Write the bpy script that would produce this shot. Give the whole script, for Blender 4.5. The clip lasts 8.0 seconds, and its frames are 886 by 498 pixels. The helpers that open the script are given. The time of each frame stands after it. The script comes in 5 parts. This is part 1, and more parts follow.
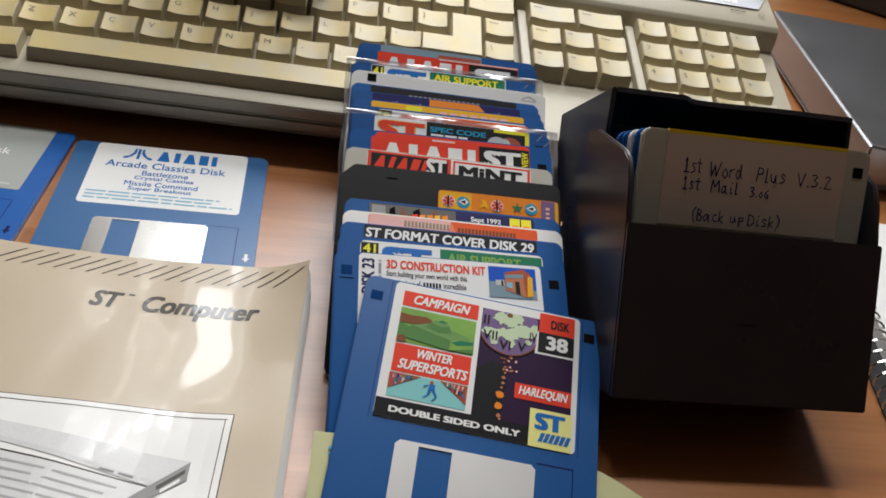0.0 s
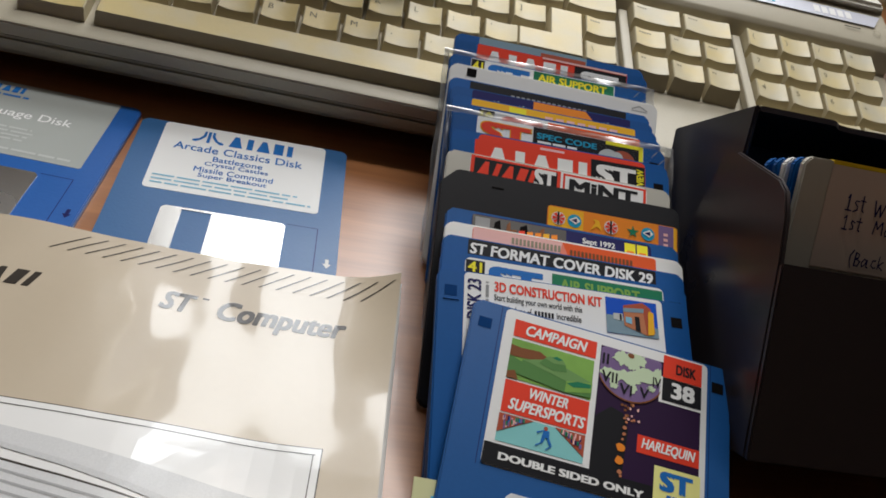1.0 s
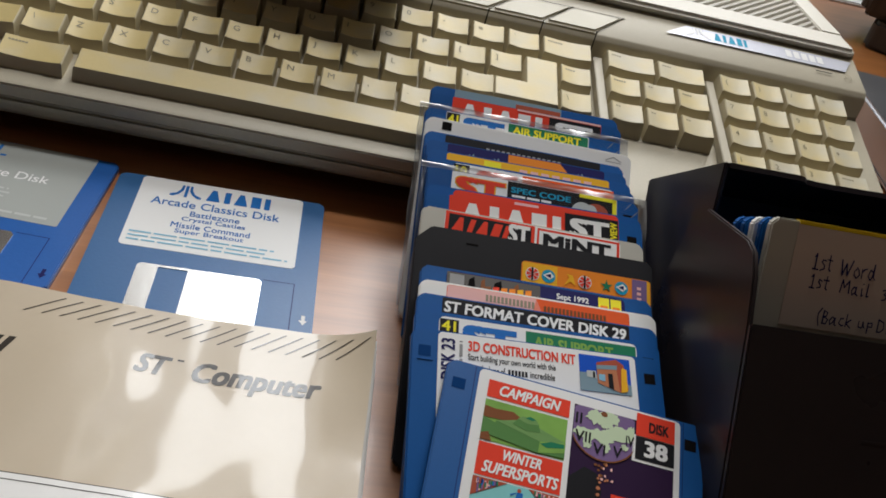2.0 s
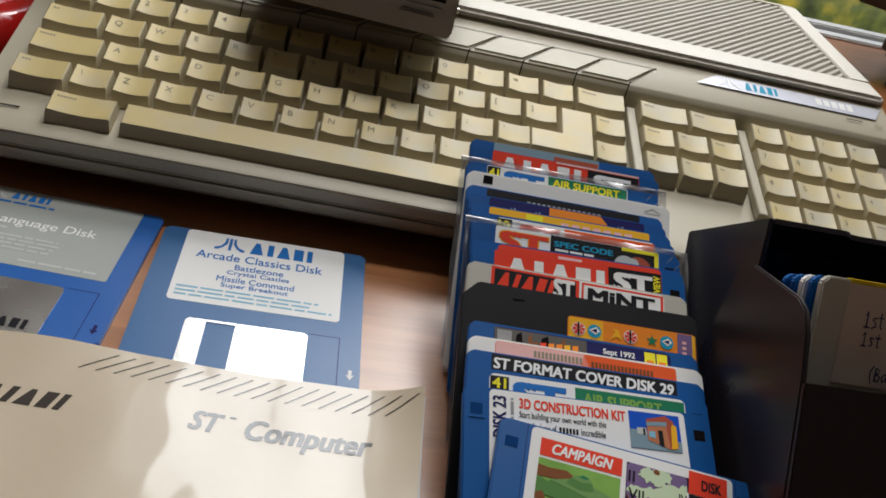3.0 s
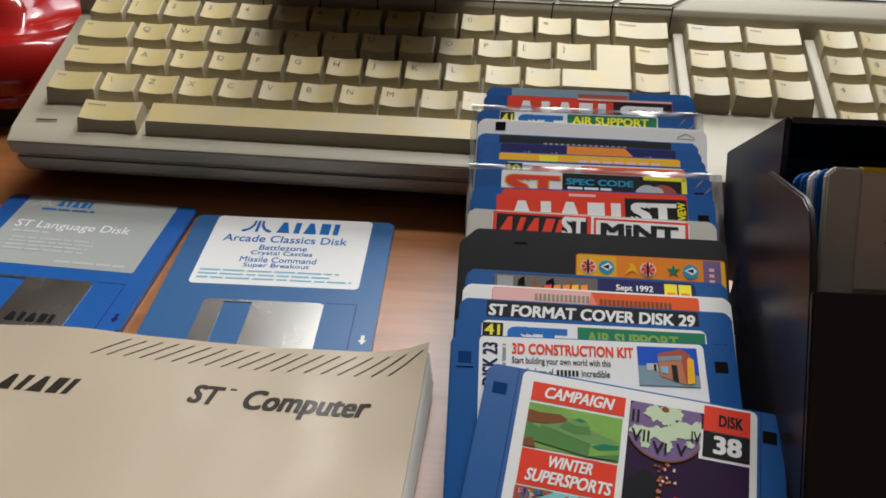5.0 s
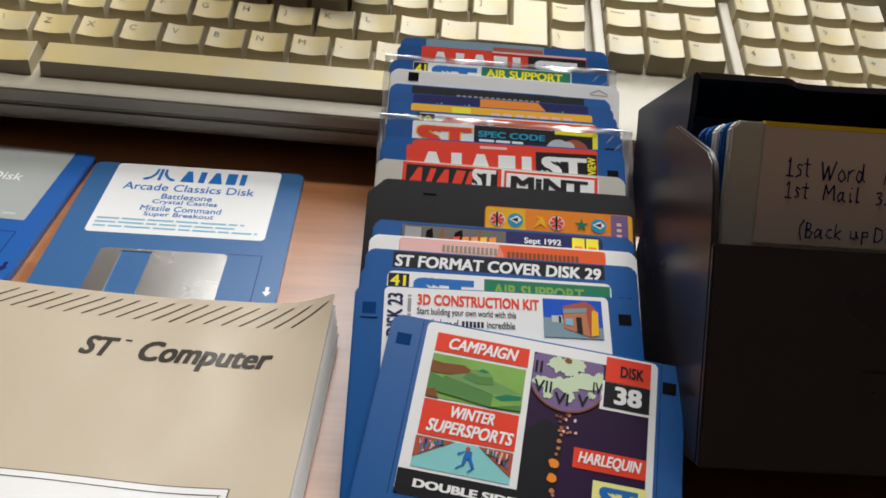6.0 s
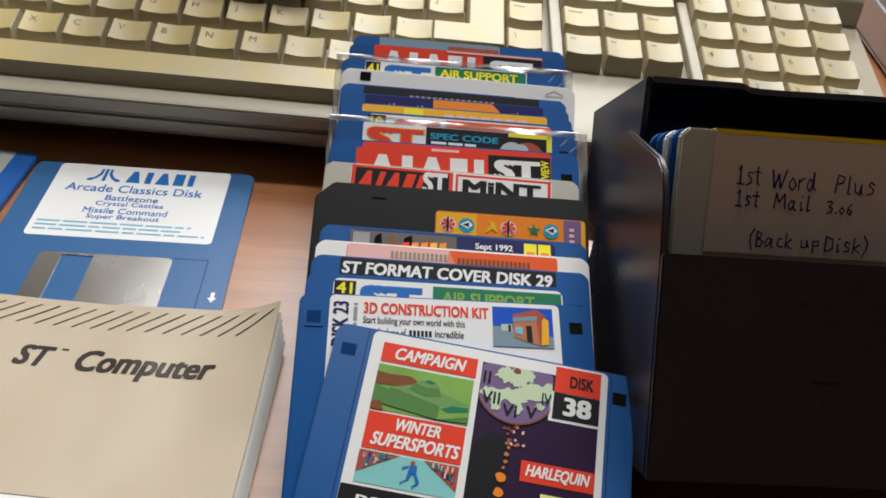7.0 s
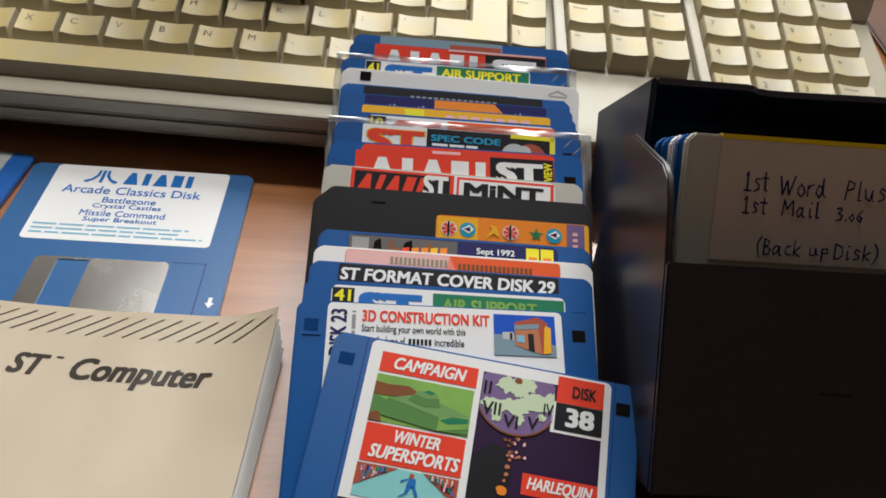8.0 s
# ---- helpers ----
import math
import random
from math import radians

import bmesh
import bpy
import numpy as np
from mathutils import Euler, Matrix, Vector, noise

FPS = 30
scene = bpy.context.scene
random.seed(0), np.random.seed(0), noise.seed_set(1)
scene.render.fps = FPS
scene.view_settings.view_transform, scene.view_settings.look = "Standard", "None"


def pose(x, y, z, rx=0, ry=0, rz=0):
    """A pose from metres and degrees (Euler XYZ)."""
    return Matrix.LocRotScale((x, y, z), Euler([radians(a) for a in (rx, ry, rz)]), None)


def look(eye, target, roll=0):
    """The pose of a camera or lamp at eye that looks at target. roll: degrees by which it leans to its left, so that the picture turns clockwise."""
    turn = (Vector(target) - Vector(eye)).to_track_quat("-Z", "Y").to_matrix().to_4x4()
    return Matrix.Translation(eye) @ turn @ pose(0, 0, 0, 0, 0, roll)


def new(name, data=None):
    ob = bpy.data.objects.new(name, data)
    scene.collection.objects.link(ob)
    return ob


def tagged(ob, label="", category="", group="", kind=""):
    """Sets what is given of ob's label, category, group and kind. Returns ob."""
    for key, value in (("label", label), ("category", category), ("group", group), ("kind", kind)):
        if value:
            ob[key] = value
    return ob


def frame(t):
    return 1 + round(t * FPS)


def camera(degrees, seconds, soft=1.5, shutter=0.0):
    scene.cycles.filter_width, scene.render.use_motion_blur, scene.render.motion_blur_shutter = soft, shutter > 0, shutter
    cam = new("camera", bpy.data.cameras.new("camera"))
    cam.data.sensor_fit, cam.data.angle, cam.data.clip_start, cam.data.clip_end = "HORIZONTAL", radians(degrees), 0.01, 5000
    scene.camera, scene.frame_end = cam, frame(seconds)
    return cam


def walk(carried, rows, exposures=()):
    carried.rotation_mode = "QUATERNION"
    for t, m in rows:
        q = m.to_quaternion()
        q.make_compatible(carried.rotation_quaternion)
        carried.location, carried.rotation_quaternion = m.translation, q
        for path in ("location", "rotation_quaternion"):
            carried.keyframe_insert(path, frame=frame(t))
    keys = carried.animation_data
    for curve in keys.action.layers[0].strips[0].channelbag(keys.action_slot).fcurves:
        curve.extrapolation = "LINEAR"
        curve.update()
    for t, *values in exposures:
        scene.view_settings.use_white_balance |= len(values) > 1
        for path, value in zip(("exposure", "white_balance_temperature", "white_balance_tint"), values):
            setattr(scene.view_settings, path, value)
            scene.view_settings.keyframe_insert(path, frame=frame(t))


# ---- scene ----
cam = camera(52.6, 8.0, soft=1.7)
PATH = [
    (0, -0.0149, 0.0261, 0.2411, 53.85, -9.83, -5.01),
    (0.5, -0.0292, 0.0437, 0.2327, 51.84, -11.00, -1.93),
    (1, -0.0465, 0.0649, 0.2203, 52.57, -13.08, -2.11),
    (1.5, -0.0432, 0.0700, 0.2302, 52.89, -12.68, -2.28),
    (2.8, -0.0543, 0.0726, 0.2351, 56.37, -14.18, -4.03),
    (3, -0.0595, 0.0734, 0.2381, 56.24, -12.67, -2.60),
    (3.5, -0.0436, 0.0731, 0.2363, 57.85, -7.77, -0.57),
    (4, -0.0570, 0.0530, 0.2251, 56.80, -5.89, 1.38),
    (4.5, -0.0220, 0.0755, 0.2357, 55.67, -0.57, 5.83),
    (4.7, 0.0097, 0.0768, 0.2315, 55.90, -0.37, 4.26),
    (5.8, 0.0109, 0.0743, 0.2154, 53.02, -3.32, 1.19),
    (6, 0.0158, 0.0781, 0.2163, 53.38, -4.44, -0.18),
    (6.5, 0.0095, 0.0784, 0.2147, 53.06, -5.12, -1.32),
    (7, 0.0228, 0.0862, 0.2165, 53.01, -5.65, -1.67),
    (7.5, 0.0218, 0.0884, 0.2188, 52.64, -5.57, -3.12),
    (8, 0.0250, 0.0936, 0.2172, 52.36, -5.35, -1.35),
]
walk(cam, [(t, pose(x, y, z, rx, ry, rz)) for t, x, y, z, rx, ry, rz in PATH], exposures=[(0, -0.15), (0.5, -0.28), (1.0, -0.4), (1.5, -0.42), (2.8, -0.42), (3.5, -0.46), (4.0, -0.44), (4.5, -0.36), (5.8, -0.02), (6.5, 0.03), (8, 0.0)])

# ---- world and light ----
world = bpy.data.worlds.new("sky")
scene.world = world
world.use_nodes = True
wn = world.node_tree.nodes
sky = wn.new("ShaderNodeTexSky")
sky.sky_type, sky.sun_disc = "NISHITA", False
sky.sun_elevation, sky.sun_rotation = radians(38), radians(-20)
world.node_tree.links.new(sky.outputs[0], wn["Background"].inputs[0])
wn["Background"].inputs[1].default_value = 0.12

sun = new("sun", bpy.data.lights.new("sun", "SUN"))
sun.data.energy, sun.data.angle, sun.data.color = 0.8, radians(12), (1.0, 0.95, 0.88)
sun.matrix_world = look((0.9, 3.0, 2.6), (0, 0.3, 0))

WIN_Y = 0.985                      # inner face of the window wall
WX0, WX1, WZ0, WZ1 = -0.26, 1.30, -0.36, 1.06
skylight = new("window_light", bpy.data.lights.new("window_light", "AREA"))
skylight.data.shape, skylight.data.size, skylight.data.size_y = "RECTANGLE", 0.715, 0.66
skylight.data.energy, skylight.data.color = 10.0, (0.93, 0.97, 1.0)
skylight.matrix_world = pose(0.2075, WIN_Y + 0.06, 0.68, 90, 0, 180)
# added overhead light in an unseen roof opening over the back of the desk
RX0, RX1, RY0, RY1, CEIL = -0.28, 0.52, 0.77, 0.95, 1.24
overhead_lamp = new("overhead_light", bpy.data.lights.new("overhead_light", "AREA"))
overhead_lamp.data.shape, overhead_lamp.data.size, overhead_lamp.data.size_y = "RECTANGLE", RX1 - RX0 - 0.06, RY1 - RY0 - 0.06
overhead_lamp.data.energy, overhead_lamp.data.color = 11.6, (1.0, 0.99, 0.97)
overhead_lamp.matrix_world = pose((RX0 + RX1) / 2, (RY0 + RY1) / 2, CEIL + 0.03)


# ---- materials ----
def mat(name, col, rough=0.5, metal=0.0, spec=0.5, grain=0.0, grain_scale=300, bump=0.0, coat=0.0, stain=0.0, stain_scale=25, vary=0.0):
    """A surface of one colour with fine grain, larger stains, and relief."""
    m = bpy.data.materials.new(name)
    m.use_nodes = True
    nt = m.node_tree
    b = nt.nodes["Principled BSDF"]
    b.inputs["Base Color"].default_value = (*col, 1)
    b.inputs["Roughness"].default_value = rough
    b.inputs["Metallic"].default_value = metal
    b.inputs["Specular IOR Level"].default_value = spec
    b.inputs["Coat Weight"].default_value = coat
    b.inputs["Coat Roughness"].default_value = 0.08
    if grain or bump or stain or vary:
        tc = nt.nodes.new("ShaderNodeTexCoord")
        n1 = nt.nodes.new("ShaderNodeTexNoise")
        n1.inputs["Scale"].default_value, n1.inputs["Detail"].default_value = grain_scale, 3
        n2 = nt.nodes.new("ShaderNodeTexNoise")
        n2.inputs["Scale"].default_value, n2.inputs["Detail"].default_value = stain_scale, 4
        nt.links.new(tc.outputs["Object"], n1.inputs["Vector"])
        nt.links.new(tc.outputs["Object"], n2.inputs["Vector"])
        f1 = nt.nodes.new("ShaderNodeMath")
        f1.operation = "MULTIPLY_ADD"
        f1.inputs[1].default_value, f1.inputs[2].default_value = 2 * grain, 1 - grain
        f2 = nt.nodes.new("ShaderNodeMath")
        f2.operation = "MULTIPLY_ADD"
        f2.inputs[1].default_value, f2.inputs[2].default_value = 2 * stain, 1 - stain
        nt.links.new(n1.outputs[0], f1.inputs[0])
        nt.links.new(n2.outputs[0], f2.inputs[0])
        mul = nt.nodes.new("ShaderNodeMath")
        mul.operation = "MULTIPLY"
        nt.links.new(f1.outputs[0], mul.inputs[0])
        nt.links.new(f2.outputs[0], mul.inputs[1])
        last = mul.outputs[0]
        if vary:
            oi = nt.nodes.new("ShaderNodeObjectInfo")
            f3 = nt.nodes.new("ShaderNodeMath")
            f3.operation = "MULTIPLY_ADD"
            f3.inputs[1].default_value, f3.inputs[2].default_value = 2 * vary, 1 - vary
            nt.links.new(oi.outputs["Random"], f3.inputs[0])
            mv = nt.nodes.new("ShaderNodeMath")
            mv.operation = "MULTIPLY"
            nt.links.new(last, mv.inputs[0])
            nt.links.new(f3.outputs[0], mv.inputs[1])
            last = mv.outputs[0]
        hsv = nt.nodes.new("ShaderNodeHueSaturation")
        hsv.inputs["Color"].default_value = (*col, 1)
        nt.links.new(last, hsv.inputs["Value"])
        nt.links.new(hsv.outputs[0], b.inputs["Base Color"])
        r = nt.nodes.new("ShaderNodeMath")
        r.operation = "MULTIPLY_ADD"
        r.inputs[1].default_value, r.inputs[2].default_value = 0.16, rough - 0.08
        nt.links.new(n2.outputs[0], r.inputs[0])
        nt.links.new(r.outputs[0], b.inputs["Roughness"])
        if bump:
            bp = nt.nodes.new("ShaderNodeBump")
            bp.inputs["Strength"].default_value, bp.inputs["Distance"].default_value = 1.0, bump
            nt.links.new(n1.outputs[0], bp.inputs["Height"])
            nt.links.new(bp.outputs[0], b.inputs["Normal"])
    return m


def wood_mat():
    m = bpy.data.materials.new("desk_wood")
    m.use_nodes = True
    nt = m.node_tree
    b = nt.nodes["Principled BSDF"]
    tc = nt.nodes.new("ShaderNodeTexCoord")
    mp = nt.nodes.new("ShaderNodeMapping")
    mp.inputs["Scale"].default_value = (1.6, 26, 26)
    mp.inputs["Rotation"].default_value = (0, 0, radians(4))
    n = nt.nodes.new("ShaderNodeTexNoise")
    n.inputs["Scale"].default_value, n.inputs["Detail"].default_value, n.inputs["Distortion"].default_value = 3.2, 8, 0.6
    n.inputs["Roughness"].default_value = 0.65
    fine = nt.nodes.new("ShaderNodeTexNoise")
    fine.inputs["Scale"].default_value, fine.inputs["Detail"].default_value = 22, 4
    ramp = nt.nodes.new("ShaderNodeValToRGB")
    e = ramp.color_ramp.elements
    e[0].position, e[0].color = 0.30, (0.33, 0.118, 0.033, 1)
    e[1].position, e[1].color = 0.70, (0.48, 0.195, 0.063, 1)
    mid = ramp.color_ramp.elements.new(0.5)
    mid.color = (0.41, 0.155, 0.046, 1)
    mix = nt.nodes.new("ShaderNodeMixRGB")
    mix.blend_type = "MULTIPLY"
    mix.inputs[0].default_value = 0.30
    nt.links.new(tc.outputs["Object"], mp.inputs[0])
    nt.links.new(mp.outputs[0], n.inputs["Vector"])
    nt.links.new(mp.outputs[0], fine.inputs["Vector"])
    nt.links.new(n.outputs[0], ramp.inputs[0])
    nt.links.new(ramp.outputs[0], mix.inputs[1])
    nt.links.new(fine.outputs[0], mix.inputs[2])
    nt.links.new(mix.outputs[0], b.inputs["Base Color"])
    b.inputs["Roughness"].default_value = 0.34
    b.inputs["Coat Weight"].default_value = 0.7
    b.inputs["Coat Roughness"].default_value = 0.28
    bp = nt.nodes.new("ShaderNodeBump")
    bp.inputs["Strength"].default_value, bp.inputs["Distance"].default_value = 0.2, 0.00003
    nt.links.new(fine.outputs[0], bp.inputs["Height"])
    nt.links.new(bp.outputs[0], b.inputs["Normal"])
    return m


def clear_mat(name, tint, gloss, rough=0.12):
    """Thin clear film: mostly see-through, with a soft shine."""
    m = bpy.data.materials.new(name)
    m.use_nodes = True
    nt = m.node_tree
    out = nt.nodes["Material Output"]
    tr = nt.nodes.new("ShaderNodeBsdfTransparent")
    tr.inputs[0].default_value = (*tint, 1)
    gl = nt.nodes.new("ShaderNodeBsdfGlossy")
    gl.inputs["Roughness"].default_value = rough
    tc = nt.nodes.new("ShaderNodeTexCoord")
    n = nt.nodes.new("ShaderNodeTexNoise")
    n.inputs["Scale"].default_value = 45
    bp = nt.nodes.new("ShaderNodeBump")
    bp.inputs["Distance"].default_value = 0.0008
    nt.links.new(tc.outputs["Object"], n.inputs["Vector"])
    nt.links.new(n.outputs[0], bp.inputs["Height"])
    nt.links.new(bp.outputs[0], gl.inputs["Normal"])
    mix = nt.nodes.new("ShaderNodeMixShader")
    mix.inputs[0].default_value = gloss
    nt.links.new(tr.outputs[0], mix.inputs[1])
    nt.links.new(gl.outputs[0], mix.inputs[2])
    nt.links.new(mix.outputs[0], out.inputs[0])
    return m


def backdrop_mat():
    """Autumn garden far outside the window."""
    m = bpy.data.materials.new("garden_distance")
    m.use_nodes = True
    nt = m.node_tree
    b = nt.nodes["Principled BSDF"]
    tc = nt.nodes.new("ShaderNodeTexCoord")
    n = nt.nodes.new("ShaderNodeTexNoise")
    n.inputs["Scale"].default_value, n.inputs["Detail"].default_value = 5.0, 7
    ramp = nt.nodes.new("ShaderNodeValToRGB")
    e = ramp.color_ramp.elements
    e[0].position, e[0].color = 0.34, (0.05, 0.06, 0.03, 1)
    e[1].position, e[1].color = 0.66, (0.55, 0.42, 0.06, 1)
    k = ramp.color_ramp.elements.new(0.5)
    k.color = (0.17, 0.19, 0.05, 1)
    nt.links.new(tc.outputs["Object"], n.inputs["Vector"])
    nt.links.new(n.outputs[0], ramp.inputs[0])
    nt.links.new(ramp.outputs[0], b.inputs["Base Color"])
    nt.links.new(ramp.outputs[0], b.inputs["Emission Color"])
    b.inputs["Emission Strength"].default_value = 0.9
    b.inputs["Roughness"].default_value = 1
    return m


def yellowing(m, grey, scale, spread):
    """Age a plastic unevenly: patches and the right-hand end stay nearer to the grey it was made in."""
    nt = m.node_tree
    b = nt.nodes["Principled BSDF"]
    old = b.inputs["Base Color"].links[0].from_socket
    geo = nt.nodes.new("ShaderNodeNewGeometry")
    n = nt.nodes.new("ShaderNodeTexNoise")
    n.inputs["Scale"].default_value, n.inputs["Detail"].default_value = scale, 2
    nt.links.new(geo.outputs["Position"], n.inputs["Vector"])
    sep = nt.nodes.new("ShaderNodeSeparateXYZ")
    nt.links.new(geo.outputs["Position"], sep.inputs[0])
    along = nt.nodes.new("ShaderNodeMath")
    along.operation = "MULTIPLY_ADD"
    along.inputs[1].default_value, along.inputs[2].default_value = 1.5, -0.72
    nt.links.new(sep.outputs["X"], along.inputs[0])
    f = nt.nodes.new("ShaderNodeMath")
    f.operation, f.use_clamp = "MULTIPLY_ADD", True
    f.inputs[1].default_value = spread
    nt.links.new(n.outputs[0], f.inputs[0])
    nt.links.new(along.outputs[0], f.inputs[2])
    mix = nt.nodes.new("ShaderNodeMixRGB")
    mix.inputs[2].default_value = (*grey, 1)
    nt.links.new(f.outputs[0], mix.inputs[0])
    nt.links.new(old, mix.inputs[1])
    nt.links.new(mix.outputs[0], b.inputs["Base Color"])


WOOD = wood_mat()
CASE = mat("aged_grey_plastic", (0.45, 0.405, 0.305), 0.48, grain=0.05, grain_scale=900, bump=0.00005, stain=0.06)
CASE_REAR = mat("pale_grey_plastic", (0.62, 0.585, 0.51), 0.5, grain=0.05, grain_scale=900, bump=0.00005, stain=0.05)
KEYCAP = mat("yellowed_keycap_plastic", (0.64, 0.51, 0.225), 0.42, grain=0.03, grain_scale=700, bump=0.00004, stain=0.08, stain_scale=60, vary=0.06)
yellowing(KEYCAP, (0.54, 0.50, 0.385), 55, 1.9)
KEYSIDE = mat("keycap_skirt_plastic", (0.53, 0.46, 0.30), 0.5, grain=0.03, grain_scale=700, bump=0.00004, stain=0.06, stain_scale=60)
FNKEY = mat("function_key_plastic", (0.34, 0.30, 0.195), 0.42, grain=0.03, grain_scale=700, stain=0.05, vary=0.04)
SLAT = mat("grille_slat_plastic", (0.41, 0.38, 0.32), 0.5, grain=0.05, grain_scale=900, stain=0.05)
SLATBED = mat("grille_bed_plastic", (0.38, 0.35, 0.30), 0.6, stain=0.05)
LEGEND = mat("legend_ink", (0.27, 0.235, 0.15), 0.6)
DARKGAP = mat("dark_gap", (0.008, 0.007, 0.007), 0.9, spec=0.05)
BLUE = mat("blue_disk_plastic", (0.003, 0.082, 0.29), 0.5, spec=0.15, grain=0.06, grain_scale=800, bump=0.000018, stain=0.08, vary=0.10)
BLUE_TOP = mat("blue_disk_plastic_sheen", (0.006, 0.092, 0.31), 0.42, spec=0.3, grain=0.06, grain_scale=800, bump=0.000018, stain=0.08)
BLUE_FLAT = mat("faded_blue_disk_plastic", (0.028, 0.122, 0.305), 0.36, grain=0.06, grain_scale=800, bump=0.00005, stain=0.06)
BLUE_VIVID = mat("bright_blue_disk_plastic", (0.008, 0.105, 0.40), 0.36, grain=0.06, grain_scale=800, bump=0.00005, stain=0.06)
WHITE_P = mat("white_disk_plastic", (0.80, 0.79, 0.76), 0.4, stain=0.04)
GREY_P = mat("warm_grey_disk_plastic", (0.50, 0.48, 0.42), 0.4, stain=0.05)
BLACK_P = mat("black_disk_plastic", (0.012, 0.012, 0.015), 0.46, spec=0.22, grain=0.1, grain_scale=800, bump=0.000018)
BOXBLACK = mat("glossy_black_plastic", (0.034, 0.026, 0.027), 0.30, spec=0.32, stain=0.1)
STEEL = mat("brushed_steel_shutter", (0.62, 0.61, 0.58), 0.26, metal=1.0, grain=0.06, grain_scale=500, bump=0.00003, stain=0.08)
SILVER_P = mat("silver_grey_shutter", (0.78, 0.78, 0.78), 0.35, metal=0.3, stain=0.04)
PAPER = mat("white_label_paper", (0.84, 0.84, 0.83), 0.40, spec=0.11, stain=0.03)
PAPER_GREY = mat("grey_label_paper", (0.40, 0.42, 0.40), 0.40, spec=0.11, stain=0.04)
PAPER_TAN = mat("tan_label_paper", (0.62, 0.51, 0.44), 0.5, stain=0.05)
LABELYEL = mat("amber_yellow_edge_print", (0.78, 0.56, 0.03), 0.40, spec=0.11)
BRICKLIGHT = mat("picture_light_brick_ink", (0.52, 0.20, 0.10), 0.40, spec=0.11)
TANKLIGHT = mat("light_green_ink", (0.17, 0.33, 0.11), 0.40, spec=0.11)
VERMILION = mat("vermilion_ink", (0.85, 0.12, 0.03), 0.40, spec=0.11)
RED = mat("red_ink", (0.80, 0.06, 0.03), 0.40, spec=0.11)
ORANGE = mat("orange_ink", (0.85, 0.26, 0.03), 0.40, spec=0.11)
AMBER = mat("amber_ink", (0.88, 0.46, 0.03), 0.40, spec=0.11)
PINK = mat("pink_ink", (0.86, 0.50, 0.47), 0.40, spec=0.11)
YELLOW = mat("yellow_ink", (0.90, 0.80, 0.04), 0.40, spec=0.11)
PALEYEL = mat("pale_yellow_ink", (0.88, 0.85, 0.32), 0.40, spec=0.11)
INKBLUE = mat("blue_ink", (0.02, 0.16, 0.50), 0.40, spec=0.11)
INKNAVY = mat("navy_ink", (0.015, 0.015, 0.10), 0.40, spec=0.11)
INKCYAN = mat("cyan_ink", (0.02, 0.33, 0.52), 0.40, spec=0.11)
TEAL = mat("teal_ink", (0.25, 0.60, 0.60), 0.40, spec=0.11)
GREEN = mat("green_ink", (0.02, 0.20, 0.10), 0.40, spec=0.11)
LIME = mat("grass_green_ink", (0.22, 0.42, 0.09), 0.40, spec=0.11, stain=0.3, stain_scale=90)
TANKGREEN = mat("dull_green_ink", (0.10, 0.24, 0.07), 0.40, spec=0.11)
BROWN = mat("brown_ink", (0.22, 0.08, 0.03), 0.40, spec=0.11)
PURPLE = mat("purple_ink", (0.20, 0.13, 0.28), 0.40, spec=0.11)
DARKPURPLE = mat("dark_purple_ink", (0.030, 0.012, 0.045), 0.40, spec=0.11)
PALEGREEN = mat("pale_green_ink", (0.58, 0.70, 0.48), 0.40, spec=0.11)
SKYBLUE = mat("picture_blue_ink", (0.01, 0.09, 0.55), 0.40, spec=0.11)
GREYBLUE = mat("picture_grey_blue_ink", (0.22, 0.32, 0.38), 0.40, spec=0.11)
BRICKRED = mat("picture_brick_ink", (0.42, 0.09, 0.05), 0.40, spec=0.11)
INK = mat("black_ink", (0.015, 0.015, 0.018), 0.40, spec=0.11)
INKWHITE = mat("white_ink", (0.85, 0.85, 0.84), 0.40, spec=0.11)
PALEGREY = mat("pale_grey_ink", (0.53, 0.55, 0.53), 0.40, spec=0.11)
PALECYAN = mat("pale_cyan_ink", (0.24, 0.50, 0.66), 0.40, spec=0.11)
INKGREY = mat("grey_ink", (0.30, 0.30, 0.30), 0.40, spec=0.11)
COVER = mat("glossy_tan_cover_card", (0.58, 0.485, 0.36), 0.32, grain=0.02, stain=0.05, stain_scale=14, coat=1.0)
COVERINK = mat("brown_black_cover_ink", (0.035, 0.028, 0.022), 0.28, coat=1.0)
COVERWHITE = mat("glossy_white_cover_panel", (0.88, 0.87, 0.85), 0.24, coat=1.0, stain=0.03)
for m in (COVER, COVERWHITE, COVERINK):
    m.node_tree.nodes["Principled BSDF"].inputs["Coat Roughness"].default_value = 0.055
    m.node_tree.nodes["Principled BSDF"].inputs["Coat IOR"].default_value = 1.58
HALFTONE = mat("halftone_grey_print", (0.42, 0.42, 0.42), 0.2, grain=0.2, grain_scale=1800, coat=0.3)
HALFLIGHT = mat("light_halftone_print", (0.62, 0.62, 0.62), 0.2, grain=0.12, grain_scale=1800, coat=0.3)
PAGES = mat("page_edges", (0.52, 0.50, 0.475), 0.7, grain=0.10, grain_scale=1500)
BOOKBLUE = mat("glossy_blue_book_cover", (0.004, 0.018, 0.52), 0.32, stain=0.08)
BOOKPAGES = mat("white_page_edges", (0.72, 0.72, 0.72), 0.8, grain=0.2, grain_scale=1500)
JOYRED = mat("glossy_red_plastic", (0.42, 0.012, 0.010), 0.14, stain=0.06, coat=0.4)
RUBBER = mat("black_rubber", (0.012, 0.012, 0.012), 0.55)
